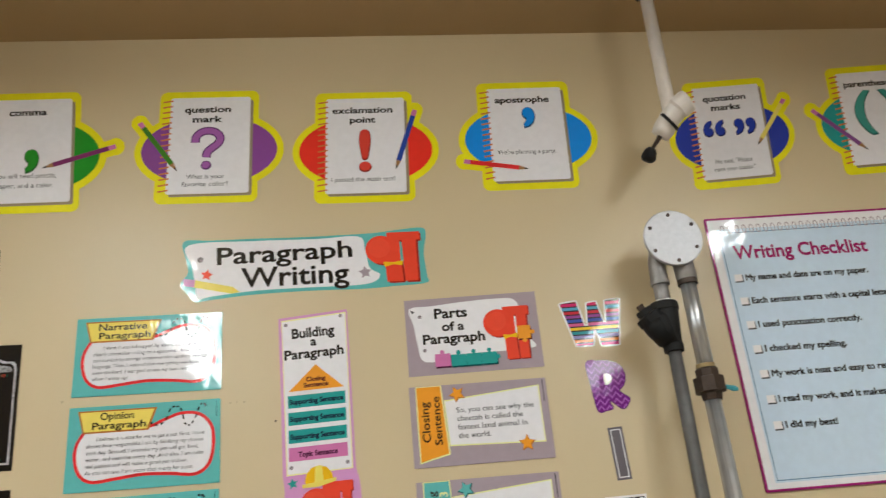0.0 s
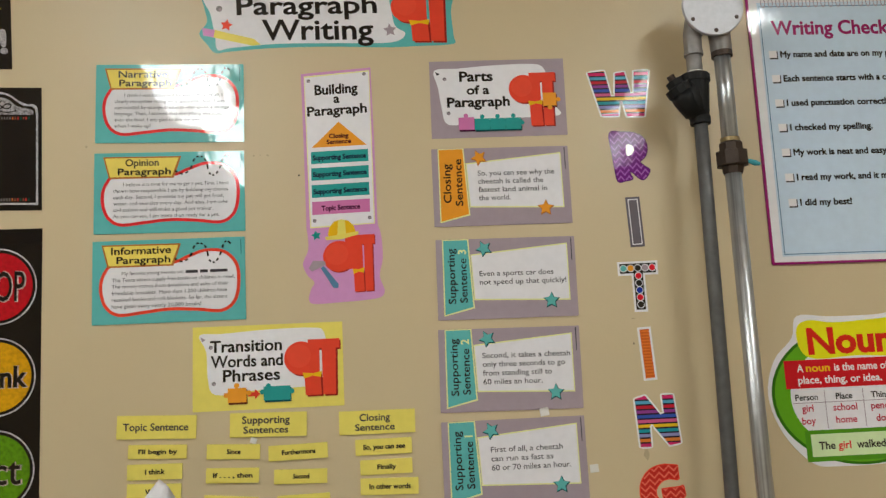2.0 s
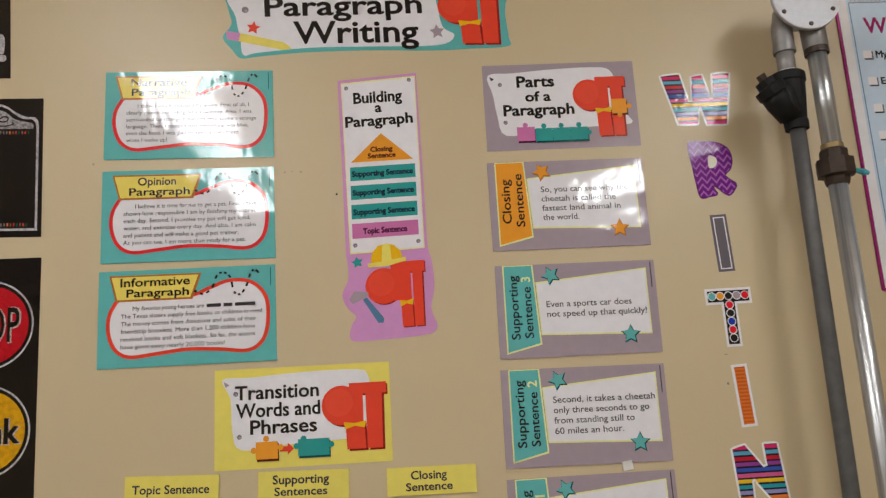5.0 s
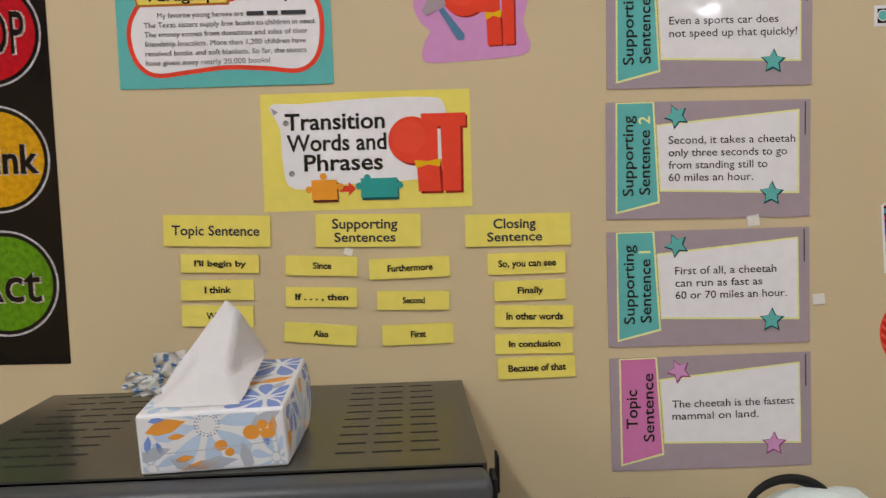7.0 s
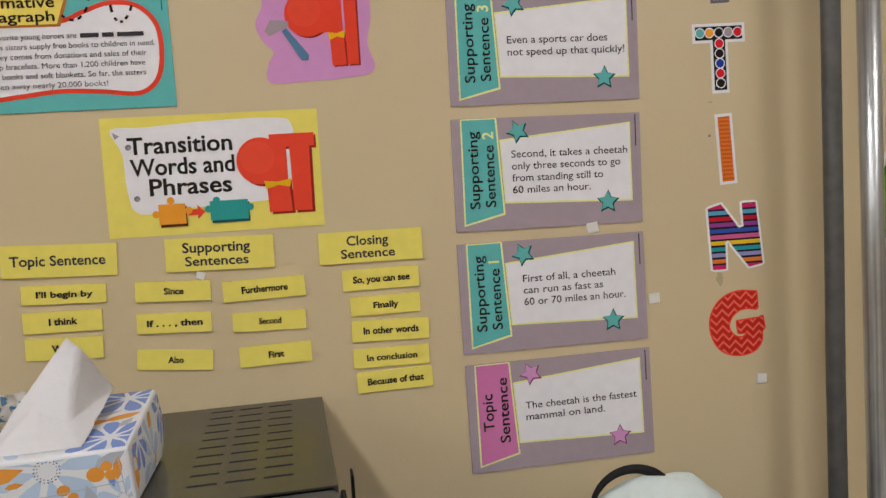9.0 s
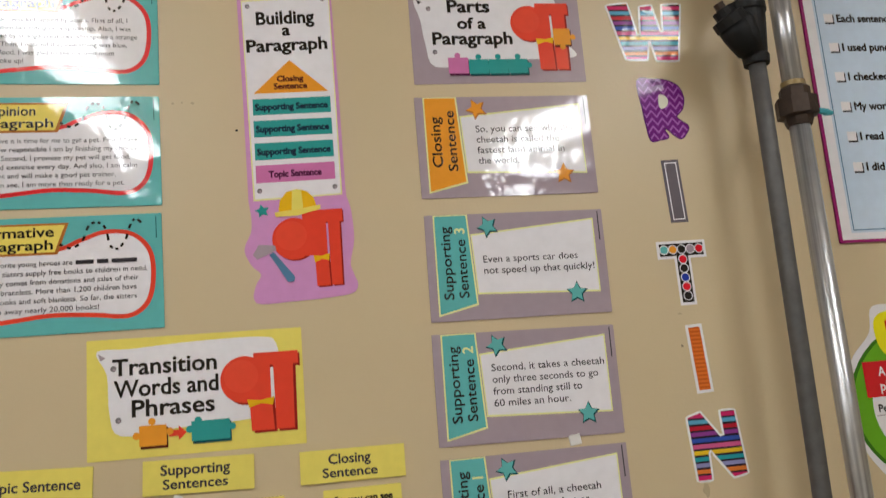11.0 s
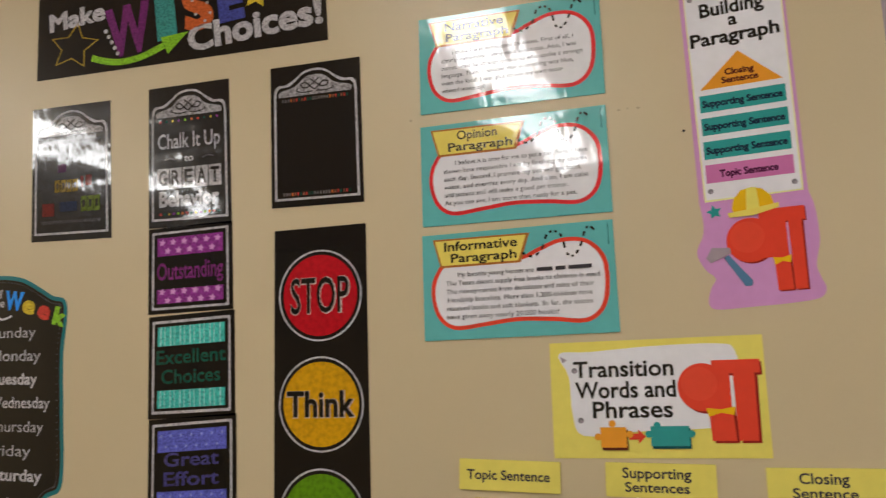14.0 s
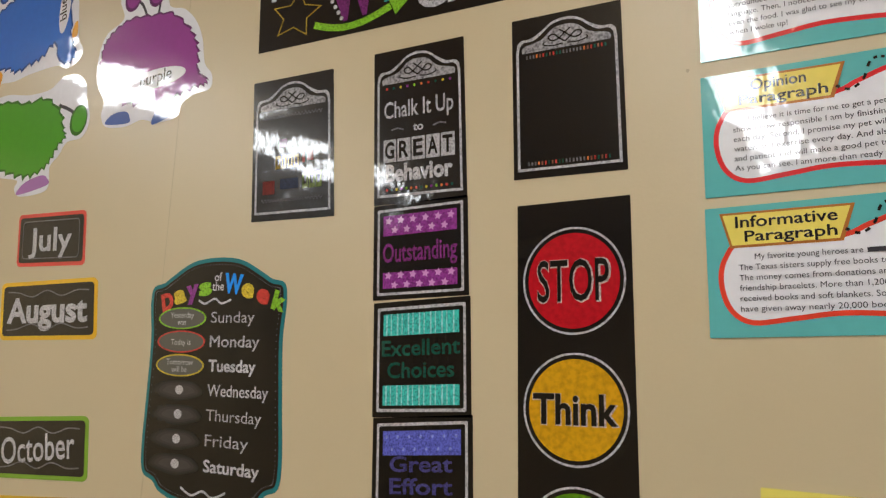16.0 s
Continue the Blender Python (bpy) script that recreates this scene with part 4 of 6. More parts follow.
MARK_RIMS = {"comma": (24, 84, 34), "question": (86, 42, 98), "exclamation": (124, 34, 26), "apostrophe": (16, 74, 120), "quotation": (20, 30, 84), "parentheses": (24, 84, 80)}


def punctuation(name, label, oval, cx, cz, w, h, a, b, title, mark, mark_material, mark_at, sentence, stick, stick_material):
    s = Sheet("punctuation_cutout", label, "poster", cx, cz, w, h, a, b, "punctuation cutouts along the top of the wall")
    s.add("yellow_oval", fill(ellipse_loop(0.535, 0.56, 0.865, 0.43, 48)), M_BRIGHTYELLOW, 0, thick=0.001)
    s.add("yellow_border", fill(rrect_loop(-0.07, -0.07, 1.1, 1.092, 0.09, 0.07)), M_BRIGHTYELLOW, 0.4, thick=0.001)
    if stick:
        x0, y0, x1, y1 = stick
        s.add("yellow_tab", fill(ellipse_loop(x0, y0, 0.1, 0.085, 20)), M_BRIGHTYELLOW, 0.2, thick=0.0008)
        s.add("yellow_tab", stroke([(x0, y0), (x0 + (x1 - x0) * 0.4, y0 + (y1 - y0) * 0.4)], 0.19, 0.16), M_BRIGHTYELLOW, 0.1)
    s.add("colour_oval", fill(ellipse_loop(0.535, 0.56, 0.785, 0.36, 48)), oval, 1)
    # drop shadow of the page, drawn in taupe as part of the print
    s.add("page_shadow", fill(rrect_loop(0.09, 0.03, 1.034, 1.026, 0.03, 0.025)), printed("taupe_page_shadow_print", (136, 124, 102)), 1.5)
    s.add("page", fill(rrect_loop(0.06, 0, 1, 1, 0.03, 0.025)), M_PAPER, 2.2, thick=0.0004)
    rings = [stroke([(-0.03, 0.045 + 0.058 * k), (0.085, 0.03 + 0.058 * k)], 0.02, 0.016) for k in range(17)]
    s.add("spiral_binding", join(*rings), printed("copper_print", (190, 110, 60)), 2.8)
    if title:
        t = [s.words(l, 0.5, 0.16 + 0.105 * k, 0.062, wd, bold=0.03) for k, (l, wd) in enumerate(title)]
        s.add("title", join(*t), M_INK, 2.8)
    if mark:
        x, y, cap, wd = mark_at
        rim = printed(name + "_mark_rim_print", MARK_RIMS[name])
        if mark == "?":
            hook = smooth_loop([(0.37, 0.48), (0.375, 0.425), (0.43, 0.375), (0.51, 0.358), (0.6, 0.375), (0.655, 0.43), (0.635, 0.49), (0.57, 0.535), (0.515, 0.58), (0.505, 0.635)], 6, False)
            s.add("mark_rim", stroke(hook, 0.104, 0.084), rim, 2.5)
            s.add("mark_rim", fill(ellipse_loop(0.505, 0.715, 0.06, 0.046, 20)), rim, 2.5)
            s.add("mark", stroke(hook, 0.076, 0.058), mark_material, 2.8)
            s.add("mark_dot", fill(ellipse_loop(0.503, 0.712, 0.045, 0.034, 20)), mark_material, 2.8)
        else:
            signs = mark.split()
            for k, sign in enumerate(signs):
                n = len(signs)
                s.add("mark_rim", s.words(sign, x + 0.008 + (k - (n - 1) / 2) * wd * 0.62, y + 0.008, cap, (wd if n == 1 else wd * 0.38) * 1.06, bold=0.035, fine=8), rim, 2.5)
                s.add("mark", s.words(sign, x + (k - (n - 1) / 2) * wd * 0.62, y, cap, wd if n == 1 else wd * 0.38, bold=0.02, fine=8), mark_material, 2.8)
    if sentence:
        s.add("sentence", join(*[s.words(l, 0.5, y, 0.045, wd, bold=0.0) for l, y, wd in sentence]), M_GREYINK, 2.8)
    if stick:
        pencil(s, *stick, 0.06, stick_material, 3.2)


punctuation("period", "yellow edged cutout with an orange oval and a notebook page", M_ORANGE, -1.108, 2.495, 0.197, 0.26, -2, 2, (), "", None, None, (), None, None)
punctuation("comma", "yellow edged notebook cutout explaining the comma on green", M_GREEN, -0.694, 2.490, 0.199, 0.270, -1.9, 3.5, (("comma", 0.42),), "\u2019", M_GREEN, (0.57, 1.02, 0.5, 0.13),
            (("You will need pencils,", 0.77, 0.68), ("paper, and a ruler.", 0.86, 0.62)), (1.5, 0.49, 0.68, 0.68), printed("maroon_print", (110, 40, 90)))
punctuation("question", "yellow edged notebook cutout with a purple question mark", printed("plum_oval_print", (124, 64, 136)), -0.291, 2.477, 0.196, 0.253, -2.3, -1.0, (("question", 0.54), ("mark", 0.34)), "?", printed("plum_print", (150, 88, 160)), (0.5, 0.745, 0.41, 0.36),
            (("What is your", 0.85, 0.43), ("favorite color?", 0.925, 0.52)), (-0.29, 0.26, 0.18, 0.77), printed("pencil_green_print", (60, 118, 34)))
punctuation("exclamation", "yellow edged notebook cutout with a red exclamation point", printed("scarlet_print", (226, 44, 34)), 0.066, 2.452, 0.195, 0.251, -2.2, -2.3, (("exclamation", 0.72), ("point", 0.3)), "!", printed("brick_red_print", (200, 60, 50)), (0.53, 0.755, 0.4, 0.115),
            (("I passed the math test!", 0.88, 0.74),), (1.13, 0.14, 0.88, 0.77), printed("pencil_blue_print", (34, 62, 146)))
punctuation("apostrophe", "yellow edged notebook cutout with a blue apostrophe", M_BLUE, 0.446, 2.457, 0.190, 0.249, -1.7, -2.2, (("apostrophe", 0.68),), "\u2019", M_BLUE, (0.57, 0.74, 0.5, 0.13),
            (("We're planning a party.", 0.72, 0.72),), (-0.28, 0.78, 0.5, 0.88), M_RED)
punctuation("quotation", "yellow edged notebook cutout with blue quotation marks", M_NAVYBLUE, 0.932, 2.430, 0.177, 0.250, 1.8, -5.0, (("quotation", 0.6), ("marks", 0.4)), "\u201c \u201d", M_NAVYBLUE, (0.52, 0.78, 0.39, 0.7),
            (('He said, "Please', 0.84, 0.5), ('open your books."', 0.92, 0.56)), (1.33, 0.2, 0.86, 0.68), M_YELLOW)
punctuation("parentheses", "yellow edged notebook cutout with teal parentheses", M_TEALDARK, 1.300, 2.446, 0.185, 0.256, 1.2, -5.6, (("parentheses", 0.7),), "( )", printed("sea_green_print", (60, 140, 130)), (0.55, 0.56, 0.34, 0.6),
            (), (-0.35, 0.38, 0.3, 0.85), printed("mauve_pencil_print", (120, 70, 130)))


# ---- charts beside the pipes ----
def checklist():
    s = Sheet("writing_chart", "pale blue Writing Checklist chart with a magenta border", "poster", 1.046, 1.906, 0.455, 0.596, -0.3, -0.2, lift=0.004)
    s.add("card", fill(rrect_loop(0, 0, 1, 1, 0.008, 0.006, 2)), M_MAGENTA, 0, thick=0.004)
    s.add("white_margin", rect(0.011, 0.0085, 0.989, 0.9915), M_PAPER, 1)
    s.add("blue_panel", rect(0.05, 0.048, 0.95, 0.972), M_PALEBLUE, 2)
    s.add("panel_line", ring([(0.058, 0.062), (0.942, 0.062), (0.942, 0.966), (0.058, 0.966)], [(0.062, 0.065), (0.938, 0.065), (0.938, 0.963), (0.062, 0.963)]), printed("steel_blue_ink", (88, 130, 160), gain=1.0), 3)
    coils = [ring(ellipse_loop(0.08 + 0.0365 * k, 0.05, 0.012, 0.018, 14), ellipse_loop(0.08 + 0.0365 * k, 0.05, 0.008, 0.014, 14)) for k in range(24)]
    s.add("coil_print", join(*coils), M_GREY, 3.4)
    s.add("title", s.words("Writing Checklist", 0.446, 0.170, 0.05, 0.67, bold=0.03, turn=-0.3), printed("raspberry_print", (138, 28, 88)), 3)
    rows = (("My name and date are on my paper.", 0.63), ("Each sentence starts with a capital letter.", 0.72), ("I used punctuation correctly.", 0.52), ("I checked my spelling.", 0.405), ("My work is neat and easy to read.", 0.61), ("I read my work, and it makes sense.", 0.645), ("I did my best!", 0.25))
    for k, (t, wd) in enumerate(rows):
        y = 0.255 + 0.09 * k
        x = 0.14 + 0.003 * k
        s.add("tick_box_shadow", rect(x - 0.053, y - 0.022, x - 0.013, y + 0.007), M_GREYINK, 3)
        s.add("tick_box", rect(x - 0.056, y - 0.0245, x - 0.018, y + 0.002), M_PAPER, 3.4)
        s.add("line_text", s.words(t, x, y, 0.022, wd * 0.965, "l", 0.034), M_INK, 3)


def noun_sign():
    s = Sheet("noun_cutout", "green oval cutout explaining nouns with a red band", "poster", 0.970, 1.354, 0.376, 0.312, 0.0, 0.0)
    edge = smooth_loop([(0.0, 0.52), (0.05, 0.3), (0.16, 0.16), (0.2, 0.02), (0.38, 0.03), (0.62, 0.03), (0.8, 0.02), (0.84, 0.16), (0.95, 0.3), (1.0, 0.52), (0.95, 0.74), (0.82, 0.9), (0.66, 0.97), (0.34, 0.98), (0.2, 0.95), (0.06, 0.76)], 5)
    s.add("card", fill(edge), M_PAPER, 0, thick=0.001)
    s.add("green_edge", fill(ellipse_loop(0.5, 0.53, 0.482, 0.447, 48)), printed("deep_leaf_print", (48, 104, 16)), 0.6)
    s.add("green_oval", fill(ellipse_loop(0.5, 0.53, 0.465, 0.43, 48)), M_LEAF, 1)
    s.add("white_oval", fill(ellipse_loop(0.52, 0.54, 0.4, 0.36, 48)), M_PAPER, 1.6)
    s.add("yellow_glow", fill(smooth_loop([(0.19, 0.1), (0.26, 0.05), (0.4, 0.07), (0.6, 0.06), (0.78, 0.05), (0.85, 0.1), (0.84, 0.24), (0.76, 0.3), (0.5, 0.29), (0.28, 0.3), (0.2, 0.24)], 4)), M_BRIGHTYELLOW, 2.2)
    s.add("title", s.words("Nouns", 0.525, 0.265, 0.155, 0.55, bold=0.04), printed("noun_red_print", (196, 34, 20)), 3)
    s.add("red_band", rect(0.1, 0.305, 0.93, 0.485), printed("band_red_print", (190, 20, 32)), 2.6)
    s.add("band_text", join(s.words("A", 0.17, 0.38, 0.046, 0.034, "l", 0.02), s.words("is the name of a person,", 0.375, 0.38, 0.046, 0.5, "l", 0.02), s.words("place, thing, or idea.", 0.17, 0.455, 0.046, 0.46, "l", 0.02)), M_PAPER, 3)
    s.add("band_keyword", s.words("noun", 0.22, 0.38, 0.046, 0.13, "l", 0.03), M_GOLD, 3)
    for x, head, a, b in ((0.205, "Person", "girl", "boy"), (0.41, "Place", "school", "home"), (0.61, "Thing", "pencil", "dog"), (0.79, "Idea", "", "")):
        s.add("column_head", s.words(head, x, 0.56, 0.037, None, "c", 0.02), M_INK, 3)
        if a:
            s.add("column_word", join(s.words(a, x, 0.632, 0.042, None), s.words(b, x, 0.71, 0.042, None)), printed("rose_ink", (176, 40, 66)), 3)
    for x in (0.305, 0.515, 0.7):
        s.add("column_line", rect(x - 0.002, 0.5, x + 0.002, 0.74), M_GREY, 2.4)
    s.add("row_line", rect(0.13, 0.575, 0.9, 0.579), M_GREY, 2.4)
    s.add("green_plate", rect(0.175, 0.75, 0.86, 0.945), printed("plate_green_print", (76, 138, 26)), 2.6)
    s.add("pale_plate", rect(0.205, 0.775, 0.835, 0.915), printed("pale_green_print", (196, 214, 166)), 3)
    s.add("plate_text", join(s.words("The", 0.245, 0.87, 0.046, None, "l", 0.02), s.words("walked her", 0.45, 0.87, 0.046, None, "l", 0.02)), M_INK, 3.4)
    s.add("plate_keyword", s.words("girl", 0.35, 0.87, 0.046, None, "l", 0.02), M_RED, 3.4)


checklist()
noun_sign()


# ---- chalkboard signs ----
def sign_frame_loop(m, t=0.0):
    """An arched signboard outline, m in from the sheet's edge."""
    x0, x1 = m + t, 1 - m - t
    k = 0.66
    return [(x0, 0.5), (x0, 0.21 + t * k)] + smooth_loop([(x0 + 0.01, 0.165 + t * k), (x0 + 0.05, 0.14 + t * k), (x0 + 0.14, 0.135 + t * k), (0.28 + t * 0.3, 0.1 + t * k), (0.38, 0.053 + t * k), (0.5, 0.037 + t * k), (0.62, 0.053 + t * k),
                        (0.72 - t * 0.3, 0.1 + t * k), (x1 - 0.14, 0.135 + t * k), (x1 - 0.05, 0.14 + t * k), (x1 - 0.01, 0.165 + t * k)], 4, False) + [(x1, 0.21 + t * k), (x1, 0.955 - t * k), (0.5, 0.955 - t * k), (x0, 0.955 - t * k)]


def board_sign(label, cx, cz, w, h, a, b, dots, black=M_BLACK):
    s = Sheet("chalkboard_sign", label, "poster", cx, cz, w, h, a, b, "chalkboard signs")
    s.card(black)
    s.add("chalk_border", ring(sign_frame_loop(0.04), sign_frame_loop(0.04, 0.024)), M_CHALK, 1)
    s.add("chalk_arch", fill(smooth_loop([(0.1, 0.225), (0.11, 0.185), (0.28, 0.155), (0.41, 0.09), (0.59, 0.09), (0.72, 0.155), (0.89, 0.185), (0.9, 0.225)], 4, False)), chalky("rubbed_chalk_print", (158, 154, 156), low=0.3, scale=230.0), 1)
    swirl = []
    for f in (-1, 1):
        swirl.append(stroke(smooth_loop([(0.5, 0.19), (0.5 + 0.05 * f, 0.165), (0.5 + 0.1 * f, 0.135), (0.5 + 0.15 * f, 0.145), (0.5 + 0.13 * f, 0.17), (0.5 + 0.07 * f, 0.17), (0.5, 0.135), (0.5 - 0.05 * f, 0.11)], 5, False), 0.014, 0.009))
        swirl.append(stroke(smooth_loop([(0.5 + 0.02 * f, 0.2), (0.5 + 0.12 * f, 0.205), (0.5 + 0.2 * f, 0.19), (0.5 + 0.19 * f, 0.175)], 5, False), 0.011, 0.008))
    s.add("chalk_swirl", join(*swirl), M_BLACK, 2)
    cols = [M_CHALKRED, M_CHALKGREEN, M_CHALKGOLD, M_CHALKPURPLE, M_CHALKLIME, M_CHALKORANGE]
    for y, n in dots:
        for k in range(n):
            x = 0.15 + 0.7 * k / (n - 1)
            s.add("dot", fill(ellipse_loop(x, y, 0.013, 0.009, 10)), cols[k % 6], 1)
    return s


def behaviour_signs():
    s = board_sign("blank black chalkboard sign with an arched white border", -0.736, 1.905, 0.172, 0.254, -1.7, 1.7, ())
    inks = (M_CHALKDIM, M_CHALKRED, M_CHALKDIM, M_CHALKGREEN, chalky("rust_chalk_print", (140, 84, 62)), M_CHALKDIM, M_CHALKGREEN, M_CHALKORANGE)
    for y in (0.242, 0.902):
        for k in range(24):
            s.add("tick", rect(0.135 + 0.031 * k, y, 0.15 + 0.031 * k, y + 0.022), inks[(k * 5 + k // 7) % 8], 1)
    s = board_sign("black chalkboard sign with coloured lettering under glossy film", -1.254, 1.896, 0.187, 0.268, -2.0, 4.3, (), M_BLACKLOOSE)
    for y in (0.275, 0.865):
        s.add("chalk_squiggle", stroke([(0.13 + 0.74 * k / 36, y + (0.012 if k % 2 else -0.012)) for k in range(37)], 0.009, 0.007), M_CHALKDIM, 1)
    s.add("lettering_bar", rect(0.34, 0.44, 0.44, 0.5), chalky("dull_purple_chalk_print", (76, 30, 70)), 1)
    for x in (0.3, 0.375, 0.45, 0.525):
        s.add("lettering_bar", ring([(x, 0.56), (x + 0.062, 0.555), (x + 0.062, 0.645), (x, 0.65)], [(x + 0.018, 0.58), (x + 0.044, 0.578), (x + 0.044, 0.625), (x + 0.018, 0.63)]), chalky("dull_gold_chalk_print", (136, 112, 34)), 1)
    s.add("lettering_bar", rect(0.63, 0.54, 0.66, 0.62), chalky("dull_red_chalk_print", (112, 34, 30)), 1)
    s.add("lettering_bar", rect(0.69, 0.535, 0.76, 0.61), chalky("dull_red_chalk_print", (112, 34, 30)), 1)
    s.add("lettering_bar", rect(0.14, 0.725, 0.29, 0.82), chalky("dull_red_chalk_print", (112, 34, 30)), 1)
    s.add("lettering_bar", rect(0.36, 0.72, 0.58, 0.79), chalky("dull_blue_chalk_print", (34, 44, 66)), 1)
    for x in (0.63, 0.71, 0.79):
        s.add("lettering_bar", ring([(x, 0.69), (x + 0.07, 0.685), (x + 0.07, 0.795), (x, 0.8)], [(x + 0.018, 0.715), (x + 0.05, 0.712), (x + 0.05, 0.765), (x + 0.018, 0.77)]), chalky("dull_lime_chalk_print", (92, 108, 34)), 1)
    s = board_sign("black sign reading Chalk It Up to Great Behavior", -0.990, 1.899, 0.173, 0.267, -1.5, 3.1, ((0.255, 10), (0.91, 14)), M_BLACKLOOSE)
    s.add("lettering", join(s.words("Chalk It Up", 0.5, 0.45, 0.105, 0.76, bold=0.01), s.words("to", 0.5, 0.55, 0.05, 0.11), s.words("Behavior", 0.5, 0.855, 0.1, 0.72, bold=0.04)), M_CHALK, 1)
    for k, c in enumerate("GREAT"):
        s.add("letter_tile", rect(0.11 + 0.158 * k, 0.59, 0.255 + 0.158 * k, 0.735), M_CHALK, 1)
        s.add("tile_letter", s.words(c, 0.183 + 0.158 * k, 0.71, 0.1, 0.1, bold=0.03), M_BLACK, 1.6)
    s.add("chalk_scroll", join(stroke([(0.2, 0.53), (0.27, 0.52), (0.34, 0.535)], 0.012, 0.01), stroke([(0.66, 0.535), (0.73, 0.52), (0.8, 0.53)], 0.012, 0.01)), M_CHALKDIM, 1)


def level_card(label, words, band, ink, cx, cz, w, h, a, b, style):
    s = Sheet("behaviour_card", label, "poster", cx, cz, w, h, a, b, "behaviour level cards")
    s.card(M_BLACK)
    s.add("chalk_frame", ring(rrect_loop(0.045, 0.05, 0.955, 0.955, 0.01, 0.01, 1), rrect_loop(0.07, 0.077, 0.93, 0.928, 0.01, 0.01, 1)), M_CHALK, 1)
    for y0, y1 in ((0.12, 0.335), (0.72, 0.885)) if style != "lines" else ((0.11, 0.3), (0.73, 0.9)):
        s.add("chalk_band", rect(0.11, y0, 0.89, y1), band, 1)
        if style == "stars":
            m = (y0 + y1) / 2
            g = [fill(star_loop(0.17 + 0.132 * k + (0.066 if r else 0), m + (0.05 if r else -0.05), 0.042, 0.044, 10)) for r in (0, 1) for k in range(6 - r)]
            s.add("band_star", join(*g), M_LILAC, 1.6)
        elif style == "lines":
            g = [rect(0.14 + 0.115 * k, y0, 0.155 + 0.115 * k, y1) for k in range(7)] + [rect(0.19 + 0.115 * k, y0, 0.2 + 0.115 * k, y1) for k in range(6)]
            s.add("band_line", join(*g), chalky("pale_teal_chalk", (150, 224, 210)), 1.6)
        else:
            g = [fill(ellipse_loop(0.15 + 0.058 * k, y0 + (y1 - y0) * (0.25 + 0.5 * (k % 2)), 0.014, 0.016, 8)) for k in range(13)]
            s.add("band_dot", join(*g), chalky("pale_violet_chalk", (130, 140, 210)), 1.6)
    n = len(words)
    for k, (t, wd) in enumerate(words):
        s.add("lettering", s.words(t, 0.5, (0.61 if n == 1 else 0.475 + 0.19 * k), 0.19 if n == 1 else 0.13, wd, bold=0.02), ink, 1)


behaviour_signs()
level_card("black card reading Outstanding between purple starred bands", (("Outstanding", 0.78),), M_CHALKPURPLE, chalky("plum_chalk_print", (118, 40, 108)), -0.979, 1.690, 0.173, 0.154, 0.4, 2.4, "stars")
level_card("black card reading Excellent Choices between teal striped bands", (("Excellent", 0.8), ("Choices", 0.68)), M_CHALKTEAL, M_CHALKGREEN, -0.970, 1.5225, 0.173, 0.176, 1.6, 2.1, "lines")
level_card("black card reading Great Effort under a violet dotted band", (("Great", 0.62), ("Effort", 0.62)), M_CHALKBLUE, chalky("dusk_chalk_print", (66, 62, 116)), -0.962, 1.353, 0.173, 0.166, 3.2, 1.9, "dots")


def wise_banner():
    s = Sheet("wise_choices_banner", "long black chalkboard banner reading Make WISE Choices", "poster", -1.038, 2.169, 0.640, 0.176, -2.0, 3.2)
    s.card(M_BLACK)
    s.add("chalk_word", join(s.words("Make", 0.155, 0.40, 0.2, 0.21, bold=0.04, turn=4), s.words("Choices!", 0.775, 0.85, 0.27, 0.43, bold=0.04, turn=4)), M_CHALK, 1)
    for t, x, y, cap, wd, m in (("W", 0.355, 0.79, 0.5, 0.155, chalky("wise_purple_chalk", (112, 36, 104))), ("I", 0.492, 0.69, 0.46, 0.05, chalky("wise_teal_chalk", (52, 138, 132))),
                                ("S", 0.6, 0.64, 0.44, 0.09, chalky("wise_orange_chalk", (196, 92, 42))), ("E", 0.708, 0.6, 0.4, 0.075, chalky("wise_violet_chalk", (66, 74, 150)))):
        s.add("big_letter", s.words(t, x, y, cap, wd, bold=0.06, turn=5, fine=6), m, 1)
    s.add("bulb_dot", join(*[fill(ellipse_loop(0.6 + 0.03 * math.cos(1.1 * k), 0.43 + 0.16 * math.sin(1.1 * k + 0.5), 0.005, 0.018, 8)) for k in range(6)]), M_CHALK, 2)
    mustard = chalky("mustard_chalk_print", (170, 140, 40))
    s.add("star_outline", ring(star_loop(0.14, 0.65, 0.097, 0.29, 10), star_loop(0.14, 0.65, 0.087, 0.26, 10)), mustard, 1)
    s.add("star_outline", ring(star_loop(0.905, 0.29, 0.068, 0.22, 10), star_loop(0.905, 0.29, 0.058, 0.185, 10)), mustard, 1)
    s.add("yellow_star", fill(star_loop(0.785, 0.38, 0.047, 0.17, 10)), M_CHALKGOLD, 1)
    s.add("arrow", joined(stroke(smooth_loop([(0.21, 0.82), (0.26, 0.88), (0.32, 0.915), (0.39, 0.89), (0.47, 0.8)], 6, False), 0.022, 0.075), fill([(0.46, 0.7), (0.555, 0.68), (0.485, 0.9)])), M_CHALKLIME, 1.6)
    s.add("white_dot", join(*[fill(ellipse_loop(0.262 + 0.011 * k, 0.53 + 0.07 * k, 0.007, 0.025, 10)) for k in range(5)]), M_CHALK, 2)


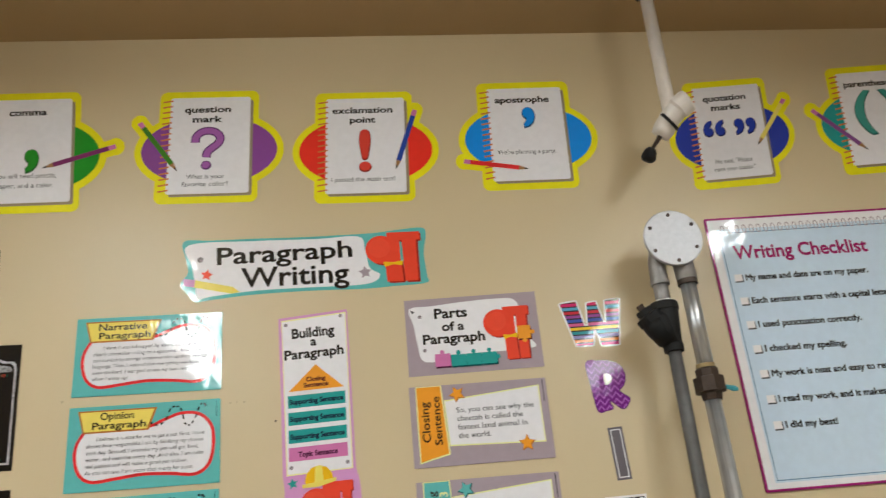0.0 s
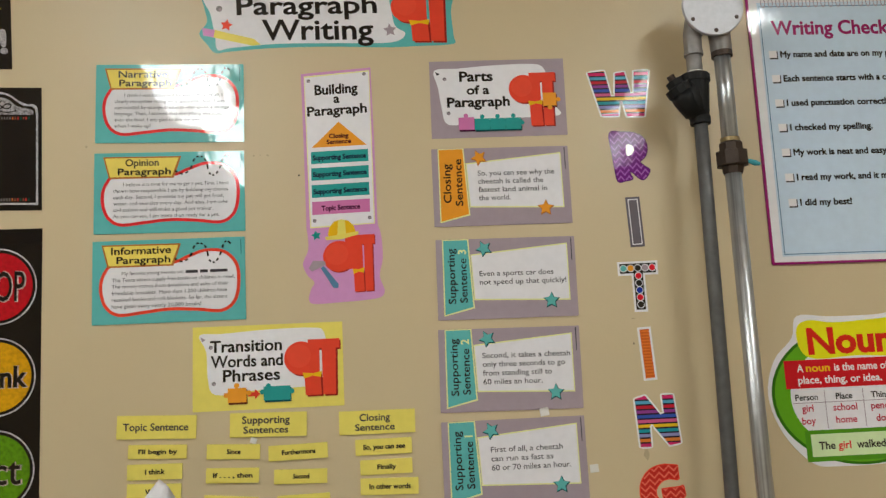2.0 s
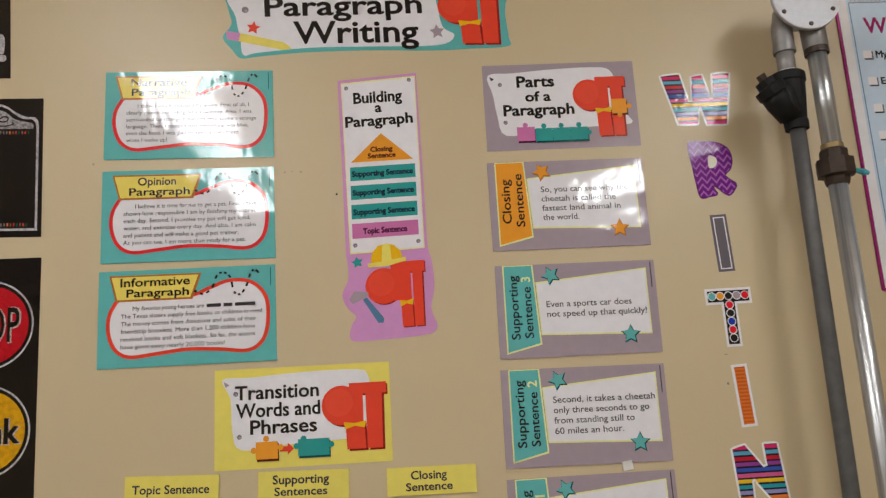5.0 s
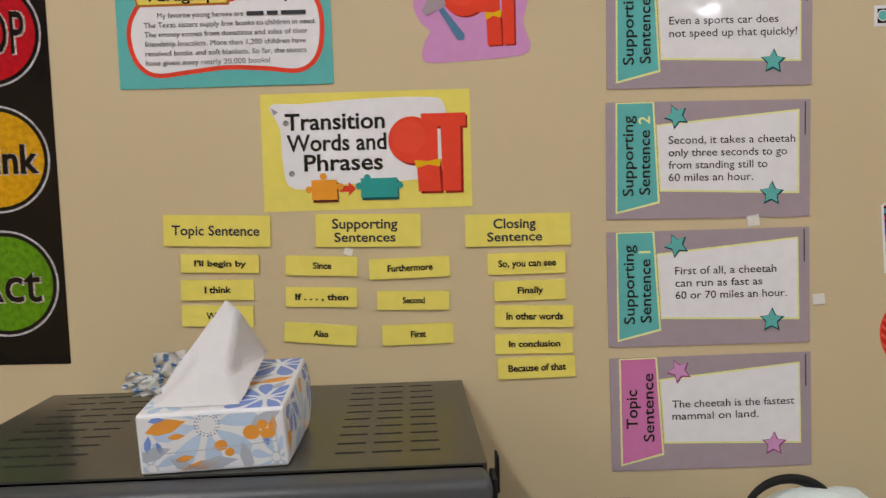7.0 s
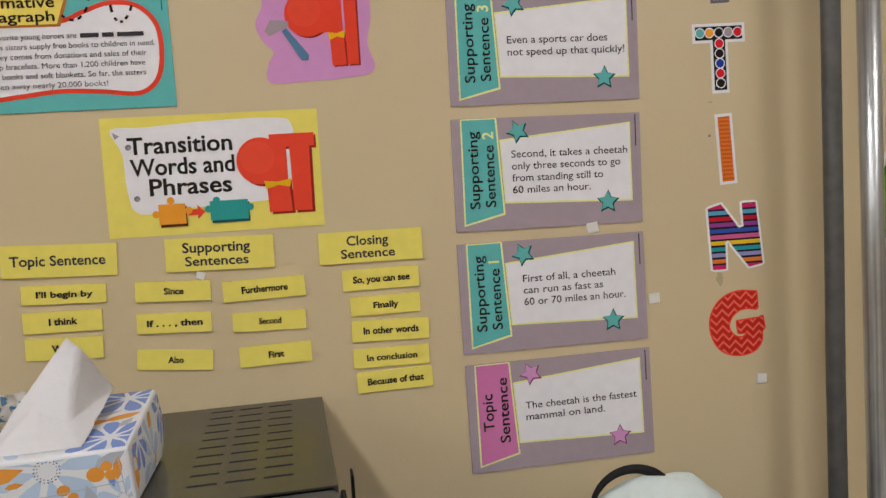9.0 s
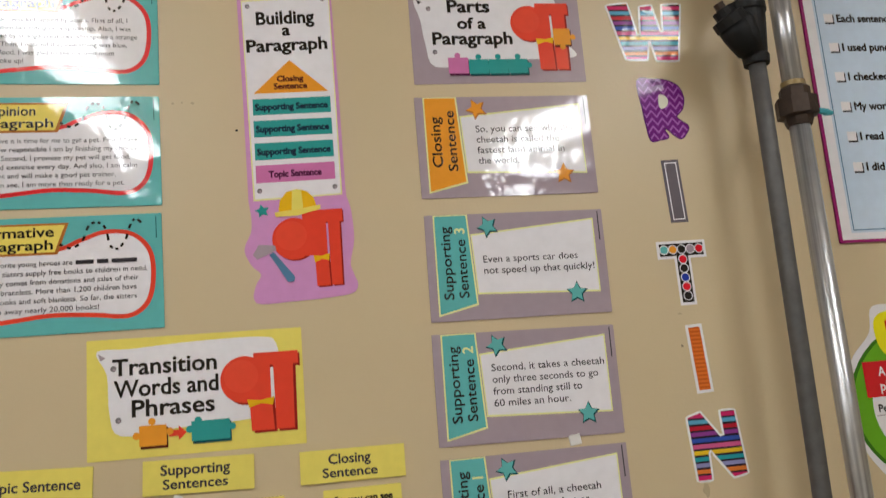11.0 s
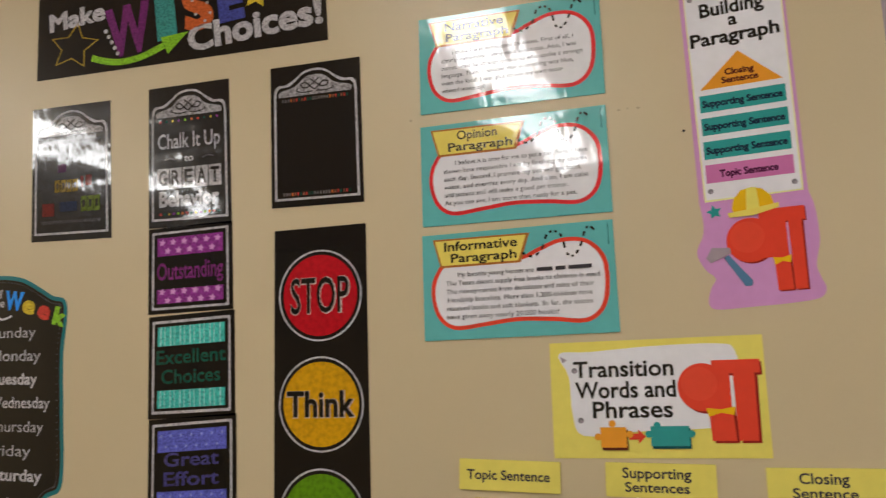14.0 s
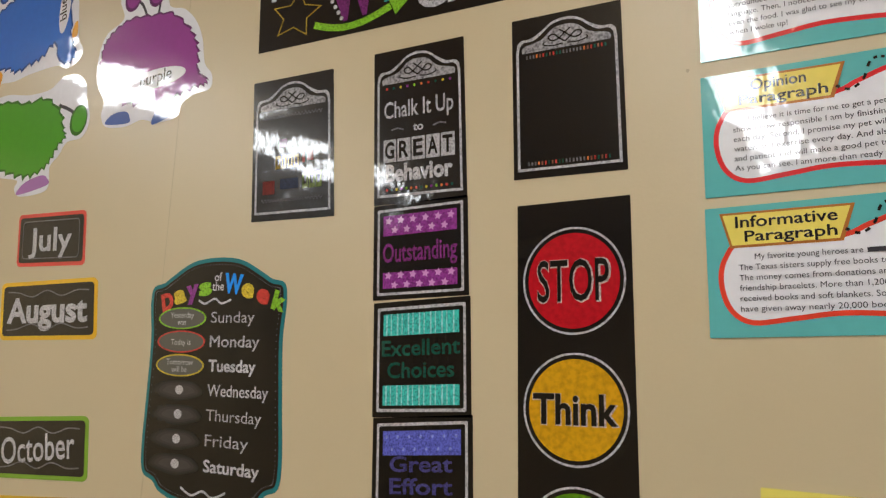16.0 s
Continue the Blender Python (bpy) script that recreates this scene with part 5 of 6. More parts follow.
def stop_banner():
    s = Sheet("stop_think_act_banner", "tall black banner with red, yellow and green discs", "poster", -0.7235, 1.451, 0.168, 0.578, -0.4, 0.9)
    s.card(M_BLACK)
    k = s.w / s.h
    for y, m, t, cap, wd in ((0.196, chalky("sponged_red", (186, 12, 28), 0.6, 0.8, 1.05, 130.0), "STOP", 0.098, 0.62), (0.498, chalky("sponged_gold", (212, 156, 12), 0.6, 0.75, 1.05, 130.0), "Think", 0.066, 0.7),
                             (0.8, chalky("sponged_lime", (92, 140, 14), 0.6, 0.7, 1.05, 130.0), "Act", 0.088, 0.6)):
        s.add("chalk_ring", ring(ellipse_loop(0.5, y, 0.448, 0.448 * k, 48), ellipse_loop(0.5, y, 0.43, 0.43 * k, 48)), M_CHALK, 1)
        s.add("disc", fill(ellipse_loop(0.5, y, 0.398, 0.398 * k, 48)), m, 1, thick=0.0003)
        bold = 0.022 if t == "Think" else 0.003
        s.add("word_outline", s.words(t, 0.507, y + cap / 2 + 0.001, cap, wd + 0.02, bold=bold + 0.022), chalky("word_edge_chalk", (196, 176, 168), low=0.25), 2)
        s.add("word", s.words(t, 0.498, y + cap / 2, cap, wd, bold=bold + 0.004), M_BLACK, 2.5)


def week_sign():
    s = Sheet("week_sign", "black chalkboard Days of the Week sign with a teal edge", "poster", -1.404, 1.490, 0.339, 0.434, -1.4, 2.8)
    edge = smooth_loop([(0.5, 0.0), (0.68, 0.015), (0.83, 0.07), (0.9, 0.1), (0.985, 0.12), (1.0, 0.2), (0.98, 0.35), (0.99, 0.6), (1.0, 0.8), (0.98, 0.9), (0.9, 0.93), (0.84, 0.97), (0.7, 1.0), (0.5, 1.01),
                        (0.3, 1.0), (0.16, 0.97), (0.1, 0.93), (0.02, 0.9), (0.0, 0.8), (0.01, 0.6), (0.02, 0.35), (0.0, 0.2), (0.015, 0.12), (0.1, 0.1), (0.17, 0.07), (0.32, 0.015)], 4)
    s.add("card", fill(edge), printed("deep_teal_print", (24, 104, 108)), 0, thick=0.0012)
    inner = grown(edge, -0.022, -0.018)
    s.add("board", fill(inner), M_BLACK, 1)
    dotted = grown(edge, -0.04, -0.03)
    s.add("dotted_line", joined(*[fill(ellipse_loop(x, y, 0.0035, 0.0027, 6)) for k in range(len(dotted)) for x, y in (dotted[k], tuple((p + q) / 2 for p, q in zip(dotted[k], dotted[k - 1])))]), M_CHALKDIM, 2)
    x = 0.1
    for c, m, y, cap, t in (("D", M_CHALKRED, 0.215, 0.085, 14), ("a", M_CHALKGOLD, 0.185, 0.09, 12), ("y", M_CHALKPURPLE, 0.165, 0.09, 8), ("s", M_CHALKLIME, 0.155, 0.085, 5)):
        s.add("heading_letter", s.words(c, x + 0.05, y, cap * 0.8, 0.085, bold=0.06, turn=t), m, 2)
        x += 0.095
    x = 0.58
    for c, m, y, cap, t in (("W", M_BLUE, 0.15, 0.09, -6), ("e", M_CHALKGOLD, 0.17, 0.09, -10), ("e", M_CHALKRED, 0.195, 0.09, -14), ("k", M_CHALKLIME, 0.225, 0.085, -16)):
        s.add("heading_letter", s.words(c, x + 0.05, y, cap * 0.8, 0.125 if c == "W" else 0.08, bold=0.06, turn=t), m, 2)
        x += 0.105
    s.add("small_word", join(s.words("of", 0.52, 0.1, 0.035, None, bold=0.02), s.words("the", 0.52, 0.14, 0.035, None, bold=0.02)), M_CHALK, 2)
    s.add("scroll", stroke(smooth_loop([(0.38, 0.18), (0.43, 0.195), (0.5, 0.175), (0.55, 0.195), (0.62, 0.18)], 6, False), 0.012, 0.009), M_CHALK, 2)
    s.add("scroll", stroke(smooth_loop([(0.32, 0.94), (0.4, 0.965), (0.48, 0.945), (0.55, 0.965), (0.64, 0.94)], 6, False), 0.012, 0.009), M_CHALK, 2)
    for k, (t, b, w) in enumerate((("Sunday", 0.0, 0.31), ("Monday", 0.02, 0.35), ("Tuesday", 0.05, 0.33), ("Wednesday", 0.02, 0.42), ("Thursday", 0.0, 0.38), ("Friday", 0.0, 0.3), ("Saturday", 0.04, 0.38))):
        y = 0.275 + 0.099 * k
        s.add("day_name", s.words(t, 0.48, y, 0.045, w, "l", b * 0.6), M_CHALK if k in (2, 3, 6) else chalky("grey_chalk_print", (168, 164, 166)), 2)
        if k < 3:
            rim = (M_CHALKLIME, M_CHALKRED, M_CHALKGOLD)[k]
            s.add("oval_rim", fill(ellipse_loop(0.26, y - 0.02, 0.185, 0.047, 30)), rim, 2)
            s.add("oval", fill(ellipse_loop(0.26, y - 0.02, 0.173, 0.041, 30)), printed("oval_grey_print", (92, 90, 82), gain=1.0), 2.5)
            lines = ((("Yesterday", -0.022), ("was", 0.008)), (("Today is", -0.006),), (("Tomorrow", -0.022), ("will be", 0.008)))[k]
            s.add("oval_text", join(*[s.words(t2, 0.26, y + dy, 0.024, None, bold=0.0) for t2, dy in lines]), M_CHALK, 3)
        else:
            for n, (rx, ry, tone) in enumerate(((0.19, 0.042, 30), (0.172, 0.036, 40), (0.15, 0.029, 52), (0.12, 0.021, 64))):
                s.add("chalk_smudge", fill(ellipse_loop(0.255 + 0.004 * n, y - 0.016, rx, ry, 30, 0.04, 5)), printed("smudge_print_%d" % tone, (tone, tone * 0.93, tone * 0.92), gain=1.0), 2 + 0.25 * n)
            s.add("magnet_dot", fill(ellipse_loop(0.27, y - 0.018, 0.03, 0.019, 16)), M_CHALK, 3, "round white fastener spot")


wise_banner()
stop_banner()
week_sign()


def month_card(text, rim, cx, cz, w, h, a, b, cap, wd, bold, turn=0):
    s = Sheet("month_card", "black chalkboard card reading %s with a coloured rim" % text, "poster", cx, cz, w, h, a, b, "month cards")
    s.add("card", fill(rrect_loop(0, 0, 1, 1, 0.05, 0.1)), rim, 0, thick=0.0012)
    s.add("board", fill(rrect_loop(0.03, 0.07, 0.97, 0.93, 0.035, 0.07)), M_BLACK, 1)
    s.add("lettering", s.words(text, 0.5, 0.5 + cap * 0.5, cap, wd, bold=bold, turn=turn), M_CHALK, 2)
    if text == "July":
        s.add("chalk_line", ring(rrect_loop(0.08, 0.14, 0.92, 0.86, 0.04, 0.1), rrect_loop(0.088, 0.16, 0.912, 0.84, 0.035, 0.09)), M_CHALKDIM, 2)
    else:
        for y, f in ((0.17, 1), (0.83, -1)):
            s.add("chalk_flourish", stroke(smooth_loop([(0.08, y), (0.2, y + 0.02 * f), (0.35, y + 0.1 * f), (0.5, y), (0.65, y + 0.1 * f), (0.8, y + 0.02 * f), (0.92, y + 0.03 * f)], 5, False), 0.008, 0.022), M_CHALKDIM, 2)


month_card("July", printed("coral_rim_print", (200, 66, 56)), -1.922, 1.783, 0.238, 0.120, -2.6, 7.0, 0.42, 0.62, 0.02)
month_card("August", printed("amber_rim_print", (214, 166, 30)), -1.904, 1.629, 0.330, 0.128, -0.7, 8.0, 0.4, 0.82, 0.035)
month_card("October", printed("lime_rim_print", (112, 152, 36)), -1.876, 1.348, 0.316, 0.124, 2.0, 7.5, 0.42, 0.76, 0.01, 4)
month_card("November", printed("gold_rim_print", (200, 160, 34)), -1.862, 1.192, 0.330, 0.124, 3.0, 8.0, 0.4, 0.8, 0.03)


def furred(loop, depth, stretch, rng, jagged=1.0):
    """A smooth outline broken into tufts that hang down and out."""
    line = smooth_loop(loop, 7)
    cx, cy = sum(p[0] for p in line) / len(line), sum(p[1] for p in line) / len(line)
    out = []
    for k, (x, y) in enumerate(line):
        step = k % 4
        push = (0.0, 0.35, 1.0, -0.35)[step] * depth * (0.7 + 0.6 * rng.random()) * jagged
        dx, dy = x - cx, (y - cy) * stretch
        ln = math.hypot(dx, dy) or 1
        out.append((x + dx / ln * push, y + dy / ln * push / stretch + (0.4 * push if step == 2 else 0)))
    return out


def fuzzy_cutout(colour, label, rgb, cx, cz, w, h, border, body, seed, feet=(), foot_material=None, knobs=(), word="", word_at=None, turn=0):
    """A furry shape on a white die-cut border, with a colour word."""
    s = Sheet("colour_cutout", label, "poster", cx, cz, w, h, 0, 0, "colour word cutouts")
    rng = random.Random(seed)
    k = w / h
    main = printed("furry_%s_print" % colour, rgb, 0.8)
    dark = printed("furry_dark_%s_print" % colour, tuple(v * 0.66 for v in rgb), 0.8)
    s.add("white_border", fill(smooth_loop(border, 5)), M_PAPER, 0, thick=0.002)
    for x, y, rx, ry, t in feet:
        c, sn = math.cos(radians(t)), math.sin(radians(t))
        outline = [(x + c * u * rx - sn * v * ry / k, y + sn * u * rx * k + c * v * ry) for u, v in ((-1, 0.9), (-0.9, -0.2), (-0.3, -0.9), (0.6, -1), (1, -0.2), (1, 0.9))]
        s.add("foot", fill(smooth_loop(outline, 4)), foot_material, 1.0)
    for x, y, r, x2, y2 in knobs:
        bend = ((x + x2) / 2 + 0.02, (y + y2) / 2 - 0.01)
        s.add("stalk", stroke(smooth_loop([(x, y), bend, (x2, y2)], 5, False), 0.018, 0.018 * k), M_GREYINK, 1.0)
        s.add("knob", fill(ellipse_loop(x, y, r, r * k * 1.2, 24)), dark, 1.3)
        s.add("knob_face", fill(ellipse_loop(x + 0.004, y - 0.006, r * 0.82, r * k * 0.98, 24)), main, 1.7)
    s.add("fuzzy_rim", fill(furred(body, 0.017, 1 / k, rng)), dark, 1.6)
    inner = grown(smooth_loop(body, 3), -0.012, -0.012 * k)
    s.add("fuzzy_body", fill(furred(inner[::3], 0.012, 1 / k, rng)), main, 2.0)
    if word:
        x, y, rx, ry = word_at
        s.add("word_oval", fill(ellipse_loop(x, y, rx, ry, 30)), M_PAPER, 2.8)
        s.add("word", s.words(word, x + (0.012 if turn > 45 else 0), y + (0 if turn > 45 else 0.026), 0.075, None, bold=0.012, turn=turn), M_INK, 3.2)


fuzzy_cutout("purple", "furry purple die-cut shape with the word purple", (134, 48, 126), -1.653, 2.170, 0.359, 0.342,
             [(0.0, 0.567), (0.008, 0.412), (0.061, 0.31), (0.2, 0.24), (0.15, 0.1), (0.2, -0.01), (0.35, -0.02), (0.56, 0.06), (0.6, 0.246), (0.73, 0.304), (0.83, 0.398), (0.897, 0.526), (0.936, 0.693), (1.0, 0.778),
              (0.994, 0.863), (0.877, 0.875), (0.785, 0.915), (0.755, 0.99), (0.596, 1.0), (0.46, 0.96), (0.32, 0.98), (0.15, 0.955), (0.09, 0.874), (0.1, 0.775), (0.033, 0.675)],
             [(0.03, 0.54), (0.035, 0.41), (0.07, 0.35), (0.15, 0.29), (0.28, 0.255), (0.45, 0.275), (0.63, 0.305), (0.78, 0.43), (0.85, 0.53), (0.88, 0.62), (0.895, 0.735), (0.965, 0.79), (0.955, 0.83), (0.88, 0.83),
              (0.76, 0.85), (0.66, 0.865), (0.53, 0.86), (0.36, 0.84), (0.2, 0.79), (0.08, 0.69)], 3,
             ((0.25, 0.915, 0.1, 0.04, 6), (0.65, 0.94, 0.1, 0.05, -14)), printed("slate_blue_print", (70, 92, 150)), ((0.27, 0.115, 0.075, 0.41, 0.27), (0.485, 0.135, 0.075, 0.51, 0.29)), "purple", (0.55, 0.715, 0.245, 0.062), 2)
fuzzy_cutout("green", "furry green die-cut shape on a white border", (70, 142, 22), -2.060, 2.027, 0.442, 0.268,
             [(0.0, 0.149), (0.104, 0.056), (0.262, 0.02), (0.468, 0.08), (0.645, 0.08), (0.747, 0.0), (0.867, 0.015), (0.939, 0.116), (0.96, 0.254), (1.0, 0.44), (0.957, 0.585), (0.842, 0.6), (0.787, 0.701), (0.725, 0.787),
              (0.735, 0.94), (0.686, 1.0), (0.5, 1.0), (0.445, 0.925), (0.457, 0.85), (0.299, 0.795), (0.138, 0.69), (0.034, 0.448)],
             [(0.1, 0.272), (0.158, 0.11), (0.29, 0.09), (0.452, 0.15), (0.622, 0.155), (0.76, 0.31), (0.8, 0.466), (0.825, 0.55), (0.776, 0.61), (0.731, 0.716), (0.679, 0.787), (0.584, 0.832), (0.477, 0.817), (0.339, 0.754),
              (0.226, 0.668), (0.145, 0.522)], 4,
             ((0.6, 0.915, 0.12, 0.055, -6),), printed("foot_mauve_print", (150, 98, 155)), ((0.916, 0.43, 0.068, 0.74, 0.25),))
fuzzy_cutout("blue", "furry blue die-cut shape with the word blue", (38, 100, 184), -2.123, 2.337, 0.460, 0.319,
             [(0.383, 0.072), (0.587, -0.02), (0.798, 0.16), (0.902, 0.389), (0.95, 0.755), (1.0, 0.878), (0.974, 0.955), (0.891, 0.99), (0.798, 0.945), (0.576, 0.95), (0.452, 0.97), (0.326, 0.96), (0.285, 1.02), (0.18, 0.93),
              (0.128, 0.734), (0.141, 0.545), (0.115, 0.386), (0.0, 0.26), (0.107, 0.188), (0.183, 0.082), (0.298, 0.103)],
             [(0.452, 0.11), (0.6, 0.08), (0.767, 0.257), (0.85, 0.408), (0.9, 0.743), (0.945, 0.875), (0.909, 0.95), (0.815, 0.91), (0.76, 0.76), (0.676, 0.84), (0.587, 0.868), (0.457, 0.9), (0.393, 0.856), (0.283, 0.824),
              (0.233, 0.68), (0.167, 0.533), (0.193, 0.37), (0.263, 0.307), (0.389, 0.24)], 5,
             ((0.27, 0.9, 0.07, 0.07, 35), (0.92, 0.7, 0.02, 0.06, 0)), printed("foot_amber_print", (226, 150, 40)), ((0.254, 0.185, 0.05, 0.36, 0.3), (0.098, 0.27, 0.05, 0.22, 0.36)), "blue", (0.815, 0.5, 0.042, 0.2), 100)


# ---- pipes on the wall ----
def pipes():
    px, py = 0.69, 1.507
    root = empty("conduit_run", (px, py, 0.0), "two steel conduits rising to a round junction box cover", "pipe")

    def tube(name, points, radii, material, label="", n=24, smooth=False, y=py, parent=None):
        bm = tube_bm([(p[0] - px, (p[2] if len(p) > 2 else y) - py, p[1]) for p in points], radii, n)
        return part(name, bm, material, parent or root, label, smooth)
    tube("grey_conduit", [(0.648, 0.0), (0.652, 1.1), (0.655, 1.3), (0.657, 1.5), (0.659, 1.7), (0.661, 1.9)], [0.0132] * 6, M_ZINC, "dull grey conduit", smooth=True)
    tube("upper_conduit", [(0.659, 1.96), (0.659, 2.05)], [0.0152] * 2, M_CAST, smooth=True)
    tube("white_tape", [(0.659, 1.984), (0.659, 1.992)], [0.0165] * 2, M_TACK, "wrap of white tape", smooth=True)
    tube("steel_conduit", [(0.716, 0.0), (0.716, 1.24), (0.716, 1.79)], [0.0156] * 3, M_STEEL, "shiny galvanised conduit", smooth=True)
    tube("steel_conduit_top", [(0.717, 1.84), (0.717, 2.05)], [0.0162] * 2, M_STEEL, smooth=True)
    left = tube("hub", [(0.6595, 2.03), (0.6595, 2.034), (0.66, 2.07), (0.668, 2.1)], [0.017, 0.0178, 0.018, 0.019], M_CAST, "cast grey conduit hub", smooth=True)
    tube("hub_lip", [(0.6595, 2.026), (0.6595, 2.034)], [0.019] * 2, M_CAST, parent=left)
    right = tube("hub", [(0.717, 2.03), (0.717, 2.034), (0.716, 2.07), (0.71, 2.1)], [0.0195, 0.021, 0.0215, 0.022], M_CAST, "cast grey conduit hub", smooth=True)
    tube("hub_lip", [(0.717, 2.022), (0.717, 2.033)], [0.0205] * 2, M_RUST, "brown stained lock ring", parent=right)
    nut = tube("coupling", [(0.7165, 1.782), (0.7165, 1.79), (0.7165, 1.796), (0.7165, 1.798), (0.7165, 1.826), (0.7165, 1.828), (0.7165, 1.842), (0.7165, 1.846)],
               [0.019, 0.0215, 0.0215, 0.0315, 0.0315, 0.0235, 0.0235, 0.019], M_RUST, "rusty brown hexagonal coupling", 8)
    tube("coupling_collar", [(0.7165, 1.846), (0.7165, 1.854)], [0.0185] * 2, solid("yellowed_brass", (0.3, 0.22, 0.1), 0.5, 0.5), "yellowed collar", parent=nut)
    tube("tape_end", [(0.744, 1.806, 1.5), (0.758, 1.8, 1.496), (0.766, 1.797, 1.494)], [0.004, 0.006, 0.003], M_TEALTAPE, "scrap of teal tape", 8)
    body = tube("black_fitting", [(0.6605, 1.884), (0.6605, 1.897), (0.66, 1.9), (0.658, 1.93), (0.657, 1.955), (0.657, 1.968), (0.657, 1.97), (0.657, 1.983), (0.657, 1.986)],
                [0.0195, 0.0205, 0.019, 0.0235, 0.0265, 0.027, 0.0295, 0.0295, 0.027], M_RUBBER, "black rubber pull fitting", 24)
    tube("fitting_web", [(0.655, 1.9, 1.503), (0.645, 1.925, 1.502), (0.639, 1.95, 1.502), (0.639, 1.965, 1.502)], [0.018, 0.024, 0.025, 0.018], M_RUBBER, n=16, smooth=True, parent=body)
    tube("black_branch", [(0.65, 1.905, 1.502), (0.632, 1.934, 1.5), (0.624, 1.948, 1.499)], [0.02, 0.024, 0.024], M_RUBBER, n=18, smooth=True, parent=body)
    tube("branch_cap", [(0.6255, 1.945, 1.499), (0.625, 1.946, 1.499), (0.617, 1.96, 1.498), (0.616, 1.961, 1.498), (0.61, 1.972, 1.498)], [0.024, 0.0262, 0.0262, 0.017, 0.0165], M_RUBBER, n=12, parent=body)
    tube("branch_screw", [(0.61, 1.971, 1.498), (0.604, 1.982, 1.497)], [0.008, 0.008], M_RUST, n=8, parent=body)
    part("box_body", tube_bm([(0.702 - px, 1.525 - py, 2.115), (0.697 - px, 1.482 - py, 2.117)], [0.04, 0.05], 40), M_ALU, root)
    part("box_bracket", tube_bm([(0.71 - px, 1.599 - py, 2.117), (0.71 - px, 1.53 - py, 2.117)], [0.014, 0.014], 12), M_ZINC, root)
    cover = part("box_cover", tube_bm([(0.696 - px, 1.482 - py, 2.117), (0.696 - px, 1.477 - py, 2.117), (0.696 - px, 1.4755 - py, 2.117)], [0.0615, 0.0615, 0.06], 48), M_ALU, root, "round brushed aluminium cover")
    for k in range(6):
        t = radians(32 + 60 * k)
        x, z = 0.696 + 0.051 * math.cos(t) - px, 2.117 + 0.051 * math.sin(t)
        part("screw", tube_bm([(x, 1.476 - py, z), (x, 1.4735 - py, z)], [0.0046, 0.0034], 10), M_RUST, cover)


def white_pipe():
    root = empty("ceiling_pipe", (0.742, 1.45, 2.39), "white painted pipe hanging from the ceiling with a capped elbow", "pipe")

    def at(bm):
        bmesh.ops.translate(bm, verts=bm.verts, vec=(-0.742, -1.45, -2.39))
        return bm
    part("drop_pipe", at(tube_bm([(0.744, 1.45, 2.75), (0.738, 1.45, 2.42), (0.738, 1.45, 2.4)], [0.0145, 0.0155, 0.0155])), M_WHITEPIPE, root, smooth=True)
    part("elbow", at(tube_bm([(0.711, 1.468, 2.353), (0.72, 1.462, 2.364), (0.735, 1.45, 2.385), (0.75, 1.44, 2.398), (0.762, 1.432, 2.405)], [0.02, 0.0235, 0.0235, 0.0225, 0.0215])), M_WHITEPIPE, root, smooth=True)
    part("end_cap", at(tube_bm([(0.752, 1.437, 2.399), (0.753, 1.436, 2.4), (0.77, 1.426, 2.411), (0.774, 1.424, 2.413)], [0.0215, 0.0265, 0.0265, 0.024])), M_WHITEPIPE, root)
    part("rubber_gasket", at(tube_bm([(0.729, 1.451, 2.374), (0.734, 1.4475, 2.3775)], [0.0252, 0.0252])), M_RUBBER, root, "black rubber gasket")
    part("plug", at(tube_bm([(0.692, 1.477, 2.328), (0.688, 1.479, 2.322), (0.681, 1.482, 2.308), (0.678, 1.484, 2.302)], [0.009, 0.014, 0.0165, 0.012], 12)), M_RUBBER, root, "black rubber plug", True)
    part("ceiling_clamp", at(box_bm(0.722, 0.766, 1.436, 1.466, 2.712, 2.735, 0.003, 1)), M_RUBBER, root, "black clamp under the ceiling")
    part("wire_tie", at(tube_bm([(0.716, 1.465, 2.359), (0.704, 1.47, 2.342), (0.69, 1.478, 2.325)], [0.006, 0.0045, 0.004], 8)), M_RUST, root)


pipes()
white_pipe()


# ---- cart, tissue box and small things ----
def grid_with_slots(x0, x1, y0, y1, z, thick, slots_x, slots_y):
    """A plate with real slots through it."""
    xs = sorted({x0, x1, *[v for s in slots_x for v in s]})
    ys = sorted({y0, y1, *[v for s in slots_y for v in s]})
    verts = [(x, y, z) for y in ys for x in xs]
    faces = []
    for j in range(len(ys) - 1):
        for i in range(len(xs) - 1):
            if (xs[i], xs[i + 1]) in slots_x and (ys[j], ys[j + 1]) in slots_y:
                continue
            k = j * len(xs) + i
            faces.append((k, k + 1, k + 1 + len(xs), k + len(xs)))
    bm = bmesh.new()
    vs = [bm.verts.new(v) for v in verts]
    for f in faces:
        bm.faces.new([vs[i] for i in f])
    out = bmesh.ops.extrude_face_region(bm, geom=bm.faces[:])
    bmesh.ops.translate(bm, verts=[g for g in out["geom"] if isinstance(g, bmesh.types.BMVert)], vec=(0, 0, -thick))
    return bm


CART_TOP = 1.125


